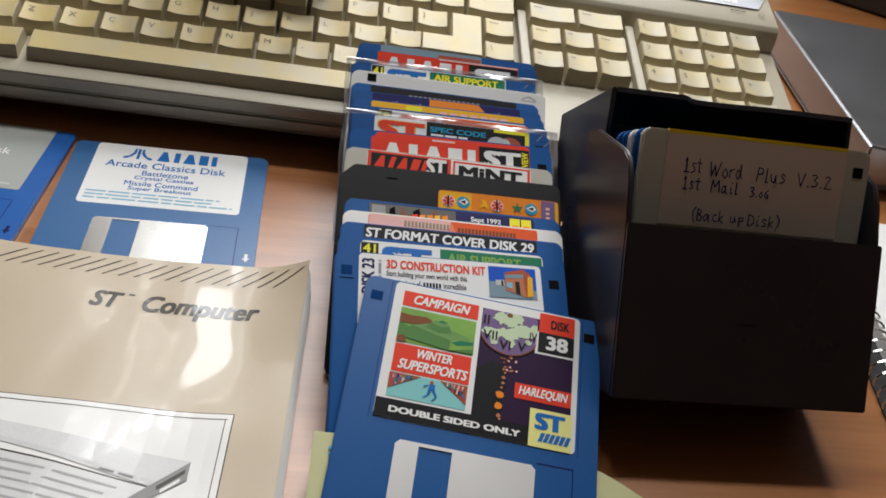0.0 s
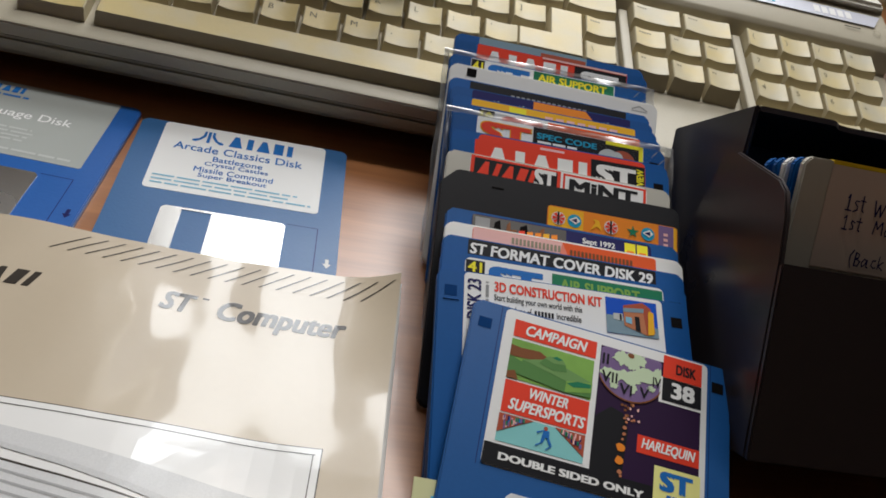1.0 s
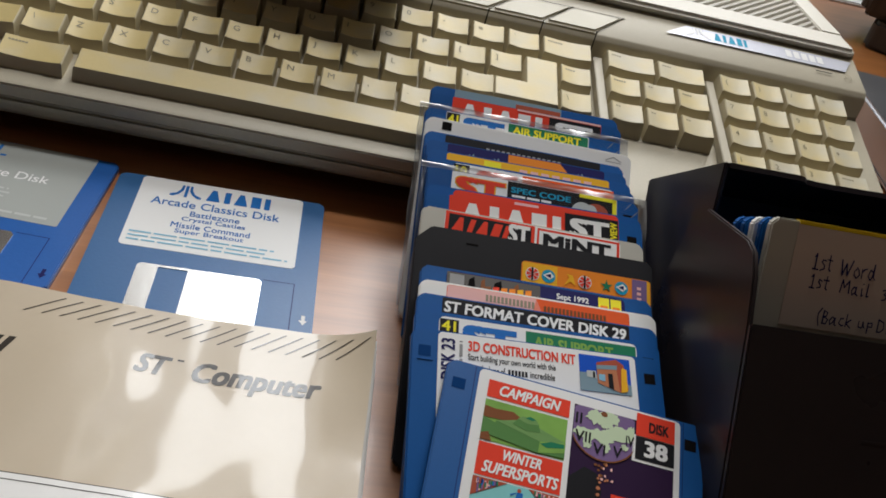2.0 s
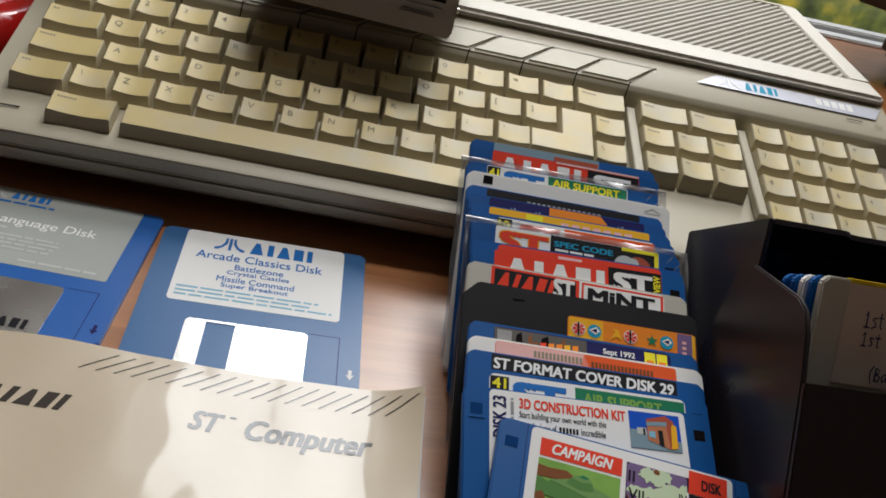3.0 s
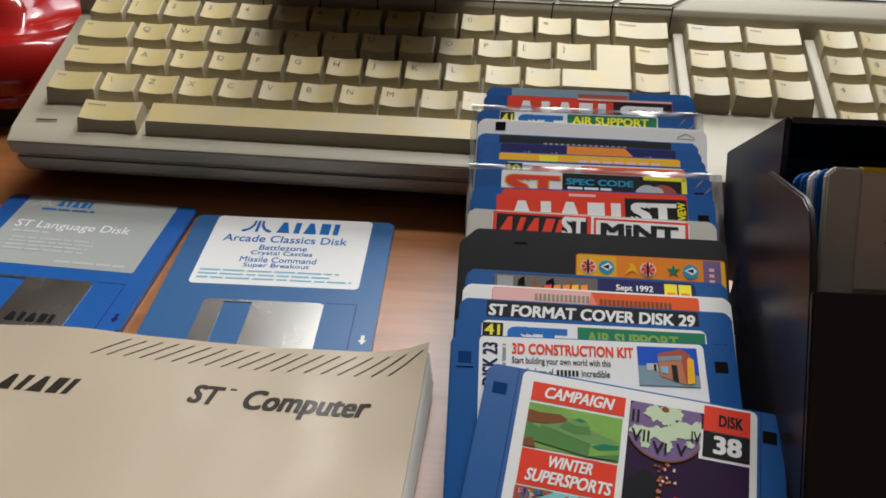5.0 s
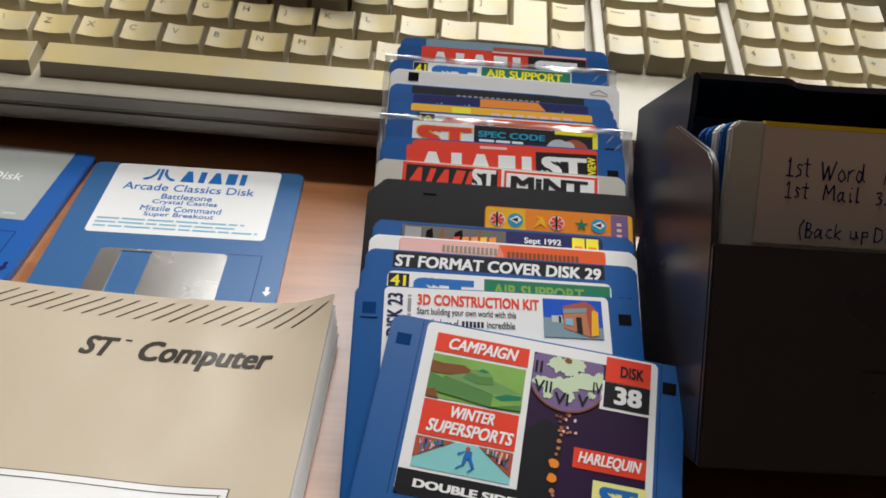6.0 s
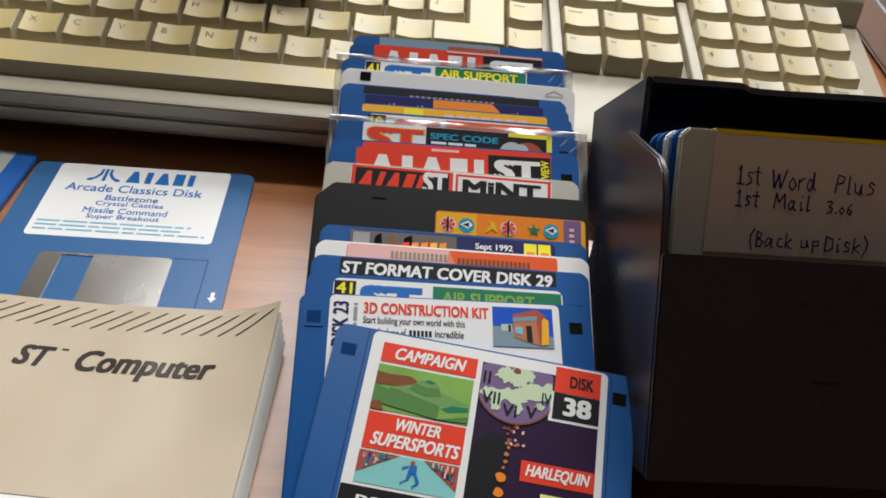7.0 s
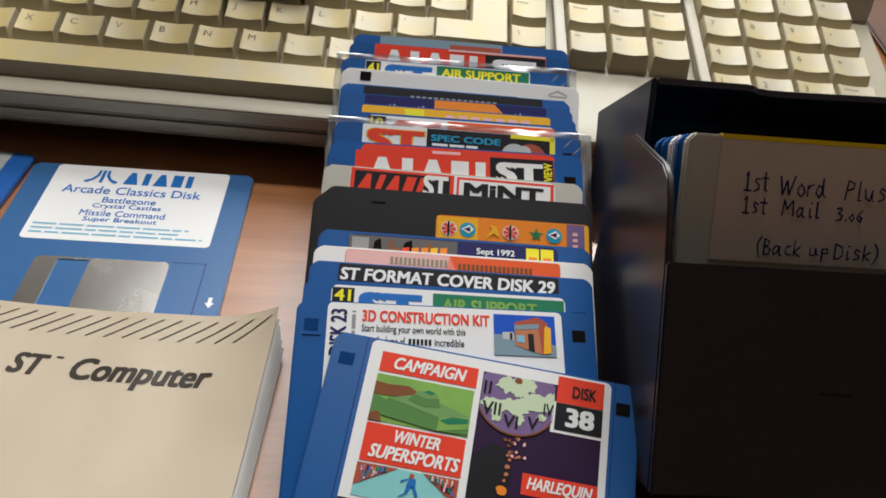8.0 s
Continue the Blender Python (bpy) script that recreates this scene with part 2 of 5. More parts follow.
DRIVE = mat("drive_brown_grey_plastic", (0.33, 0.275, 0.205), 0.5, grain=0.05, grain_scale=900, bump=0.00005, stain=0.05)
SILVER = mat("silver_painted_lid", (0.36, 0.36, 0.375), 0.30, metal=0.85, stain=0.05)
DARKBROWN = mat("dark_brown_plastic", (0.045, 0.036, 0.030), 0.5, stain=0.1)
PADYEL = mat("pale_yellow_paper", (0.66, 0.66, 0.36), 0.7, stain=0.08)
WHITESILL = mat("white_sill_paint", (0.80, 0.80, 0.78), 0.35, stain=0.04)
WALLPAINT = mat("brown_wall_paint", (0.26, 0.21, 0.17), 0.85, grain=0.03, bump=0.0004, stain=0.04, stain_scale=3)
CEILPAINT = mat("buff_ceiling_paint", (0.36, 0.31, 0.26), 0.9, stain=0.03, stain_scale=3)
CARPET = mat("grey_brown_carpet", (0.10, 0.085, 0.07), 0.95, grain=0.3, grain_scale=200, bump=0.002, stain=0.1, stain_scale=2)
GLASS = clear_mat("window_glass", (0.97, 0.98, 0.98), 0.05)
FILM = clear_mat("clear_plastic_sleeve", (0.98, 0.985, 0.99), 0.022)


FILMHAZE = clear_mat("milky_sleeve_film", (0.80, 0.82, 0.84), 0.34, 0.30)


# ---- mesh helpers ----
SPLIT = ("trade_bars", "hatch_lines", "maker_bars", "print_bar")


def islands(bm):
    """Each loose piece of a mesh as a mesh of its own."""
    bm.verts.index_update()
    seen, out = set(), []
    for v in bm.verts:
        if v in seen:
            continue
        group, todo = [], [v]
        seen.add(v)
        while todo:
            a = todo.pop()
            group.append(a)
            for e in a.link_edges:
                o = e.other_vert(a)
                if o not in seen:
                    seen.add(o)
                    todo.append(o)
        piece = bmesh.new()
        made = {a: piece.verts.new(a.co) for a in group}
        for f in {f for a in group for f in a.link_faces}:
            piece.faces.new([made[a] for a in f.verts])
        out.append(piece)
    bm.free()
    return out


def part(name, bm, material, parent, label=""):
    if name in SPLIT:
        for piece in islands(bm):
            last = part(name.rstrip("s"), piece, material, parent, label)
        return last
    me = bpy.data.meshes.new(name)
    bm.to_mesh(me)
    bm.free()
    me.materials.append(material)
    ob = new(name, me)
    ob.parent = parent
    if label:
        tagged(ob, label)
    return ob


def thing(name, label, category, m=None, group="", kind=""):
    ob = new(name)
    ob.empty_display_size = 0.02
    if m is not None:
        ob.matrix_world = m
    return tagged(ob, label, category, group, kind)


def smooth(ob, angle=35):
    ob.data.polygons.foreach_set("use_smooth", [True] * len(ob.data.polygons))
    ob.data.set_sharp_from_angle(angle=radians(angle))
    return ob


def box(x0, x1, y0, y1, z0, z1, bevel=0.0, seg=2, bm=None):
    own = bm is None
    bm = bm or bmesh.new()
    r = bmesh.ops.create_cube(bm, size=1)
    bmesh.ops.transform(bm, verts=r["verts"], matrix=Matrix.Translation(((x0 + x1) / 2, (y0 + y1) / 2, (z0 + z1) / 2)) @ Matrix.Diagonal((x1 - x0, y1 - y0, z1 - z0, 1)))
    if bevel and own:
        bmesh.ops.bevel(bm, geom=bm.edges[:], offset=bevel, segments=seg, affect="EDGES")
    return bm


def prism(points, h0, h1, axis="z", bevel=0.0, seg=2):
    """A straight prism over a polygon. axis x: points are (y, z); z: points are (x, y)."""
    bm = bmesh.new()
    def at(p, h):
        return (h, p[0], p[1]) if axis == "x" else (p[0], p[1], h)
    lo = [bm.verts.new(at(p, h0)) for p in points]
    hi = [bm.verts.new(at(p, h1)) for p in points]
    bm.faces.new(lo[::-1])
    bm.faces.new(hi)
    n = len(points)
    for i in range(n):
        bm.faces.new((lo[i], lo[(i + 1) % n], hi[(i + 1) % n], hi[i]))
    bmesh.ops.recalc_face_normals(bm, faces=bm.faces[:])
    if bevel:
        bmesh.ops.bevel(bm, geom=bm.edges[:], offset=bevel, segments=seg, affect="EDGES")
    return bm


def flat(points, z):
    """A flat printed shape over a polygon."""
    bm = bmesh.new()
    f = bm.faces.new([bm.verts.new((x, y, z)) for x, y in points])
    if f.normal.z < 0 or (f.normal_update() or f.normal.z < 0):
        f.normal_flip()
    return bm


def rect(x0, y0, x1, y1, z):
    return flat([(x0, y0), (x1, y0), (x1, y1), (x0, y1)], z)


def rounded(x0, y0, x1, y1, r, n=4):
    pts = []
    for cx, cy, a in ((x1 - r, y0 + r, -90), (x1 - r, y1 - r, 0), (x0 + r, y1 - r, 90), (x0 + r, y0 + r, 180)):
        for i in range(n + 1):
            b = radians(a + 90 * i / n)
            pts.append((cx + r * math.cos(b), cy + r * math.sin(b)))
    return pts


def disc(cx, cy, r, z, n=20):
    return flat([(cx + r * math.cos(2 * math.pi * i / n), cy + r * math.sin(2 * math.pi * i / n)) for i in range(n)], z)


def joined(*bms):
    out = bmesh.new()
    for b in bms:
        me = bpy.data.meshes.new("tmp")
        b.to_mesh(me)
        b.free()
        out.from_mesh(me)
        bpy.data.meshes.remove(me)
    return out


def lettering(s, x0, y0, x1, y1, z, bold=0.0, slant=0.0, keep=False):
    """Words fitted into a rectangle on a label; x1 None keeps the letters' own width."""
    cu = bpy.data.curves.new("words", "FONT")
    cu.body, cu.size, cu.shear, cu.resolution_u = s, 1.0, slant, 3
    ob = new("words", cu)
    dg = bpy.context.evaluated_depsgraph_get()
    me = bpy.data.meshes.new_from_object(ob.evaluated_get(dg))
    bpy.data.objects.remove(ob)
    bpy.data.curves.remove(cu)
    bm = bmesh.new()
    for k, (dx, dy) in enumerate(((0, 0), (1, 0.6), (-1, -0.6), (1, -0.6), (-1, 0.6)) if bold else ((0, 0),)):
        first = len(bm.verts)
        bm.from_mesh(me)
        bm.verts.ensure_lookup_table()
        for v in bm.verts[first:]:
            v.co += Vector((dx * bold * 0.7, dy * bold * 0.7, k))
    bpy.data.meshes.remove(me)
    xs, ys = [v.co.x for v in bm.verts], [v.co.y for v in bm.verts]
    ax, bx, ay, by = min(xs), max(xs), min(ys), max(ys)
    sy = (y1 - y0) / (by - ay)
    if keep:
        sy = (y1 - y0) / 0.70
        ay = 0.0
    sx = sy if x1 is None else (x1 - x0) / (bx - ax)
    for v in bm.verts:
        v.co = (x0 + (v.co.x - ax) * sx, y0 + (v.co.y - ay) * sy, z + v.co.z * 0.000003)
    for f in bm.faces:
        f.normal_update()
        if f.normal.z < 0:
            f.normal_flip()
    return bm


def bars(x0, y0, x1, y1, z, n, gap=0.25, slant=0.0):
    """Plain bars standing for unreadable or trade lettering."""
    w = (x1 - x0) / (n - gap)
    return joined(*[flat([(x0 + i * w, y0), (x0 + i * w + w * (1 - gap), y0), (x0 + i * w + w * (1 - gap) + slant, y1), (x0 + i * w + slant, y1)], z) for i in range(n)])


def trade(x0, y0, x1, y1, z, slant=0.0):
    """Five plain wedges and blocks standing for a trade name."""
    u, h = (x1 - x0) / 17.0, y1 - y0
    out = []
    for a, b, c, d in ((0, 3.6, 1.2, 2.4), (4.7, 6.3, 4.7, 6.3), (7.4, 11.0, 8.6, 9.8), (11.9, 14.5, 11.9, 14.5), (15.5, 17, 15.5, 17)):
        out.append(flat([(x0 + p * u + slant * q, y0 + q * h) for p, q in ((a, 0), (b, 0), (d, 1), (c, 1))], z))
    return joined(*out)


def emblem(x0, y0, x1, y1, z, slant=0.0):
    """A plain mark of a middle bar between two flared legs."""
    w, h = x1 - x0, y1 - y0
    out = []
    for pts in (((0.45, 0), (0.55, 0), (0.55, 1), (0.45, 1)),
                ((0, 0), (0.12, 0), (0.28, 0.22), (0.40, 0.55), (0.41, 1), (0.33, 1), (0.31, 0.62), (0.20, 0.30), (0, 0.14)),
                ((1, 0), (0.88, 0), (0.72, 0.22), (0.60, 0.55), (0.59, 1), (0.67, 1), (0.69, 0.62), (0.80, 0.30), (1, 0.14))):
        bm = bmesh.new()
        vs = [bm.verts.new((x0 + p * w + slant * q, y0 + q * h, z)) for p, q in pts]
        n = len(vs)
        if n == 4:
            bm.faces.new(vs)
        else:
            for i, j in ((0, 8), (1, 7), (2, 6), (3, 5)):
                k = j - 1
                bm.faces.new([vs[i], vs[i + 1], vs[k], vs[j]] if i + 1 != k else [vs[i], vs[k], vs[j]])
        for f in bm.faces:
            f.normal_update()
            if f.normal.z < 0:
                f.normal_flip()
        out.append(bm)
    return joined(*out)


def lines(x0, y0, x1, y1, z, rows, seed=1, fill=0.55):
    """Rows of small word bars."""
    rnd = random.Random(seed)
    out, h = [], (y1 - y0) / rows
    for r in range(rows):
        x = x0
        end = x1 - rnd.random() * (x1 - x0) * 0.15
        while x < end:
            w = min(end - x, h * rnd.uniform(1.2, 4.0))
            out.append(rect(x, y1 - (r + fill) * h, x + w, y1 - r * h, z))
            x += w + h * 0.4
    return joined(*out)


def turned(bm, m):
    bmesh.ops.transform(bm, verts=bm.verts[:], matrix=m)
    return bm


MM = 0.001


# ---- the room ----
def wall_slab(name, x0, x1, y0, y1, z0, z1, material, label, category):
    ob = part(name, box(x0, x1, y0, y1, z0, z1), material, None)
    return tagged(ob, label, category, kind="structure")


FLOOR_Z = -0.74
wall_slab("floor", -2.4, 2.4, -2.6, WIN_Y + 0.2, FLOOR_Z - 0.05, FLOOR_Z, CARPET, "grey-brown carpeted floor below the desk", "floor")
# unseen ceiling, left open where the added overhead light sits
ceil = bmesh.new()
for a in ((-2.4, RX0, -2.6, WIN_Y + 0.2), (RX1, 2.4, -2.6, WIN_Y + 0.2), (RX0, RX1, -2.6, RY0), (RX0, RX1, RY1, WIN_Y + 0.2)):
    box(a[0], a[1], a[2], a[3], CEIL, CEIL + 0.06, bm=ceil)
tagged(part("ceiling", ceil, CEILPAINT, None), "buff painted ceiling with an added opening for overhead light", "ceiling", kind="structure")
wall_slab("wall_west", -2.45, -2.4, -2.6, WIN_Y, FLOOR_Z, CEIL, WALLPAINT, "plain brown painted side wall", "wall")
wall_slab("wall_east", 2.4, 2.45, -2.6, WIN_Y, FLOOR_Z, CEIL, WALLPAINT, "plain brown painted side wall", "wall")
wall_slab("wall_south", -2.4, 2.4, -2.65, -2.6, FLOOR_Z, CEIL, WALLPAINT, "plain brown painted wall behind the desk chair side", "wall")

wall_n = bmesh.new()
for a in ((-2.4, WX0, FLOOR_Z, CEIL), (WX1, 2.4, FLOOR_Z, CEIL), (WX0, WX1, FLOOR_Z, WZ0), (WX0, WX1, WZ1, CEIL)):
    box(a[0], a[1], WIN_Y, WIN_Y + 0.14, a[2], a[3], bm=wall_n)
tagged(part("wall_north", wall_n, WALLPAINT, None), "brown painted wall with a wide window opening", "wall", kind="structure")

window = thing("window_1", "white painted window with a low sill above the desk", "window", pose(0, 0, 0), kind="structure")
fr = 0.045
part("window_frame", joined(box(WX0, WX0 + fr, WIN_Y + 0.05, WIN_Y + 0.10, WZ0 + 0.02, WZ1, 0.004), box(WX1 - fr, WX1, WIN_Y + 0.05, WIN_Y + 0.10, WZ0 + 0.02, WZ1, 0.004),
     box(WX0 + fr, WX1 - fr, WIN_Y + 0.05, WIN_Y + 0.10, WZ1 - fr, WZ1, 0.004), box(WX0 + fr, WX1 - fr, WIN_Y + 0.05, WIN_Y + 0.10, WZ0 + 0.02, WZ0 + 0.036, 0.004)), WHITESILL, window)
for ya, yb, zt in ((0.9440, 0.9590, 0.003), (0.9680, 0.9830, 0.006)):
    part("window_sill", box(WX0 - 0.03, WX1 + 0.03, ya, yb, -0.016, zt, 0.0015), WHITESILL, window, "white painted sill bar")
pane = part("pane", box(WX0 + fr, WX1 - fr, WIN_Y + 0.072, WIN_Y + 0.076, WZ0 + 0.036, WZ1 - fr), GLASS, window, "clear glass pane")
pane.visible_shadow = False

garden = part("backdrop", flat([(-9, -1.5), (9, -1.5), (9, 1.6), (-9, 1.6)], 0), backdrop_mat(), None)
garden.matrix_world = pose(0.5, 5.0, -0.2, 90, 0, 0)
tagged(garden, "autumn garden foliage far outside the window", "backdrop", kind="structure")
ground = part("ground", box(-12, 12, WIN_Y + 0.3, 4.98, -1.8, -1.7), mat("garden_grass", (0.06, 0.09, 0.03), 0.9, grain=0.3, grain_scale=60, stain=0.3, stain_scale=2), None)
tagged(ground, "rough green lawn outside the window", "ground", kind="structure")

desk = thing("desk", "orange-brown wood-grain laminate desk with a satin top", "desk", pose(0, 0, 0))
part("desktop", box(-1.0, 1.1, -0.22, 0.9435, -0.028, 0.0, 0.002), WOOD, desk)
for lx in (-0.93, 1.03):
    for ly in (-0.15, 0.88):
        part("leg", box(lx - 0.03, lx + 0.03, ly - 0.03, ly + 0.03, FLOOR_Z, -0.029, 0.003), DARKBROWN, desk, "dark square desk leg")


# ---- the home computer ----
KX, KY, KYAW, KSLOPE = -0.1926, 0.5241, -2.11, 17.87
PITCH = 0.01905
computer = thing("home_computer", "yellowed grey plastic home computer with built-in keyboard on the desk", "computer", pose(KX, KY, 0, 0, 0, KYAW))
CX0, CX1 = -0.014, 0.456


def cornered(bm):
    """Draw in the two front corners of a shell."""
    for v in bm.verts:
        if v.co.y < -0.088:
            v.co.x += 0.0024 if v.co.x < (CX0 + CX1) / 2 else -0.0024
    return bm


lower = [(-0.070, 0.004), (-0.0825, 0.0070), (-0.0912, 0.0150), (-0.0927, 0.0208), (0.199, 0.0208), (0.199, 0.004)]
smooth(part("lower_shell", cornered(prism(lower, CX0 + 0.001, CX1 - 0.001, "x", 0.0014)), CASE, computer))
part("seam", box(CX0 + 0.0050, CX1 - 0.0050, -0.0900, 0.197, 0.0200, 0.0222), DARKGAP, computer, "dark seam between the two shells")
upper = [(-0.0928, 0.0216), (-0.0946, 0.0285), (-0.0922, 0.0299), (-0.083, 0.0310), (0.0050, 0.0535), (0.0054, 0.0600), (0.0060, 0.0645), (0.0074, 0.0672), (0.0098, 0.0690),
         (0.0352, 0.0755), (0.0385, 0.0760), (0.0400, 0.0800), (0.058, 0.0800), (0.058, 0.0770), (0.196, 0.0770), (0.196, 0.0808), (0.203, 0.0805), (0.2045, 0.0216)]
smooth(part("upper_shell", cornered(prism(upper, CX0, CX1, "x", 0.0006)), CASE, computer), 28)
for fx in (0.01, 0.42):
    for fy in (-0.055, 0.17):
        part("foot", prism([(fx + 0.007 * math.cos(i * math.pi / 6), fy + 0.007 * math.sin(i * math.pi / 6)) for i in range(12)], 0.0, 0.0045), RUBBER, computer, "black rubber foot")
# rear deck rim and slanted cooling slats
GX0, GX1, GY0, GY1 = 0.018, 0.4415, 0.0605, 0.1945
part("deck_rim", joined(box(CX0 + 0.001, CX1 - 0.001, 0.0362, GY0, 0.0757, 0.0818, 0.0022, 3), box(GX1, CX1 - 0.001, GY0 + 0.0002, GY1, 0.0772, 0.0818, 0.0006), box(CX0 + 0.001, GX0, GY0 + 0.0002, GY1, 0.0772, 0.0818, 0.0006)), CASE_REAR, computer, "pale grey raised rear deck rim")
part("grille_bed", rect(GX0, GY0, GX1, GY1, 0.0786), SLATBED, computer, "dark recess under the slats")
tan_s = math.tan(radians(47.5))
x = GX0 - (GY1 - GY0) / tan_s
while x < GX1:
    y_a = max(GY0, GY0 + (GX0 - x) * tan_s)
    y_b = min(GY1, GY0 + (GX1 - x) * tan_s)
    if y_b - y_a > 0.006:
        hw = 0.0029
        xa, xb = x + (y_a - GY0) / tan_s, x + (y_b - GY0) / tan_s
        bm = bmesh.new()
        ring = [[bm.verts.new((cx + dx, cy, cz)) for dx, cz in ((-hw, 0.0786), (-hw * 0.45, 0.0806), (hw * 0.45, 0.0806), (hw, 0.0786))] for cx, cy in ((xa, y_a), (xb, y_b))]
        for i in range(3):
            bm.faces.new((ring[0][i], ring[1][i], ring[1][i + 1], ring[0][i + 1]))
        bm.faces.new(ring[0])
        bm.faces.new(ring[1][::-1])
        bmesh.ops.recalc_face_normals(bm, faces=bm.faces[:])
        part("slat", bm, SLAT, computer)
    x += 0.0064


def sl(y):
    """Height of the sloping function-key band."""
    return 0.0690 + (y - 0.0095) * (0.0752 - 0.0690) / (0.034 - 0.0095)


for i in range(10):
    xl = -0.0030 + i * 0.0298
    sh, w, g = 0.0180, 0.0298, 0.0003
    bm = bmesh.new()
    y_f, y_b = 0.0062, 0.0262
    top = [bm.verts.new(c) for c in ((xl + g, 0.0088, sl(0.0095) + 0.0010), (xl + w - g, 0.0088, sl(0.0095) + 0.0010), (xl + w - g + sh, y_b, sl(y_b) + 0.0008), (xl + g + sh, y_b, sl(y_b) + 0.0008))]
    low = [bm.verts.new(c) for c in ((xl + g - 0.001, y_f - 0.0022, 0.0545), (xl + w - g - 0.001, y_f - 0.0022, 0.0545), (xl + w - g + sh, y_b, sl(y_b) - 0.003), (xl + g + sh, y_b, sl(y_b) - 0.003))]
    bm.faces.new(top)
    for a in range(4):
        bm.faces.new((low[a], low[(a + 1) % 4], top[(a + 1) % 4], top[a]))
    bmesh.ops.recalc_face_normals(bm, faces=bm.faces[:])
    bmesh.ops.bevel(bm, geom=[e for e in bm.edges if all(v in top for v in e.verts)], offset=0.0012, segments=3, affect="EDGES")
    smooth(part("function_key", bm, FNKEY, computer), 40)
    seam = bmesh.new()
    bm2 = [seam.verts.new(c) for c in ((xl + w - g, 0.0088, sl(0.0095) + 0.0004), (xl + w + g, 0.0088, sl(0.0095) + 0.0004), (xl + w + g + sh, y_b + 0.0012, sl(y_b) + 0.0006), (xl + w - g + sh, y_b + 0.0012, sl(y_b) + 0.0006))]
    seam.faces.new(bm2)
    seam.faces.new([seam.verts.new(c) for c in ((xl + w - g - 0.001, 0.0037, 0.0560), (xl + w + g - 0.001, 0.0037, 0.0560), (xl + w + g, 0.0072, 0.0700), (xl + w - g, 0.0072, 0.0700))])
    part("key_gap", seam, DARKGAP, computer)
part("key_gap", flat([(0.0150, 0.0264), (0.3130, 0.0264), (0.3135, 0.0270), (0.0155, 0.0270)], 0.0), DARKGAP, computer).matrix_basis = pose(0, 0, sl(0.0268) + 0.0003)
# name plate on the band
band = pose(0, 0.0095, 0.0690, math.degrees(math.atan2(0.0062, 0.0245)), 0, 0)
plate = part("name_plate", flat([(0.3365, 0.0135), (0.446, 0.0135), (0.452, 0.0240), (0.350, 0.0240)], 0.0009), mat("silvery_name_plate", (0.60, 0.61, 0.68), 0.38, metal=0.2, stain=0.04), computer, "silvery name plate with blue and white marks")
plate.matrix_basis = band
part("emblem", emblem(0.3490, 0.0155, 0.3640, 0.0228, 0.0011), INKWHITE, plate)
part("trade_bars", trade(0.3660, 0.0157, 0.3860, 0.0222, 0.0011), INKCYAN, plate, "plain blue bars in place of a trade name")
part("trade_bars", bars(0.4100, 0.0160, 0.4330, 0.0220, 0.0011, 5), INKWHITE, plate, "plain white bars in place of a model name")
part("lamp_slot", rect(0.4265, 0.0085, 0.4365, 0.0093, 0.0009), DARKGAP, computer, "dark slot of the drive lamp").matrix_basis = band
part("power_mark", joined(*[flat([(0.4465 + r * math.cos(a), 0.0085 + r * math.sin(a)) for a, r in ((k, 0.0022), (k + 0.5, 0.0022), (k + 0.5, 0.0017), (k, 0.0017))], 0.0009) for k in [q * math.pi / 6 for q in range(12)]]), LEGEND, computer).matrix_basis = band
part("lamp_slot", rect(-0.0035, -0.0005, 0.0065, 0.0004, 0.0003), DARKGAP, computer, "dark slot of the power lamp").matrix_basis = pose(0, -0.079, 0.0324, 14, 0, 2)


def cap(w, rows=1.0):
    """A key cap w units wide with a dished top; its origin is the top face's far left corner."""
    bm = bmesh.new()
    tw, td = w * PITCH - 0.0035, rows * PITCH - 0.0072
    nx, ny = 8, 3
    dish = 0.0011 if w < 3 else 0.0
    grid = []
    for j in range(ny + 1):
        row = []
        for i in range(nx + 1):
            u = i / nx
            row.append(bm.verts.new((tw * u, -td * j / ny, -dish * 4 * u * (1 - u) * (0.7 + 0.3 * j / ny))))
        grid.append(row)
    for j in range(ny):
        for i in range(nx):
            bm.faces.new((grid[j + 1][i], grid[j + 1][i + 1], grid[j][i + 1], grid[j][i]))
    loop = [grid[0][i] for i in range(nx + 1)] + [grid[j][nx] for j in range(1, ny + 1)] + [grid[ny][i] for i in range(nx - 1, -1, -1)] + [grid[j][0] for j in range(ny - 1, 0, -1)]
    prev = loop
    for out, dz in ((0.0005, -0.0005), (1.0, -0.0105)):
        ring = []
        for v in loop:
            u, t = v.co.x / tw, -v.co.y / td
            if out < 0.1:
                q = (v.co.x + (u - 0.5) * 2 * out * (abs(u - 0.5) > 0.49), v.co.y - (t - 0.5) * 2 * out * (abs(t - 0.5) > 0.49), v.co.z + dz)
            else:
                q = (-0.0013 + u * (w * PITCH - 0.0009), 0.0012 - t * (rows * PITCH - 0.0009), dz)
            ring.append(bm.verts.new(q))
        n = len(loop)
        for i in range(n):
            bm.faces.new((prev[i], ring[i], ring[(i + 1) % n], prev[(i + 1) % n]))
        prev = ring
    bmesh.ops.recalc_face_normals(bm, faces=bm.faces[:])
    return bm


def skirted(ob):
    """Faces of a cap that don't point up take the duller, less yellow skirt material."""
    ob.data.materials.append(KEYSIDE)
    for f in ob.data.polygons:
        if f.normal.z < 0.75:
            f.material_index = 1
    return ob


cap_meshes = {}


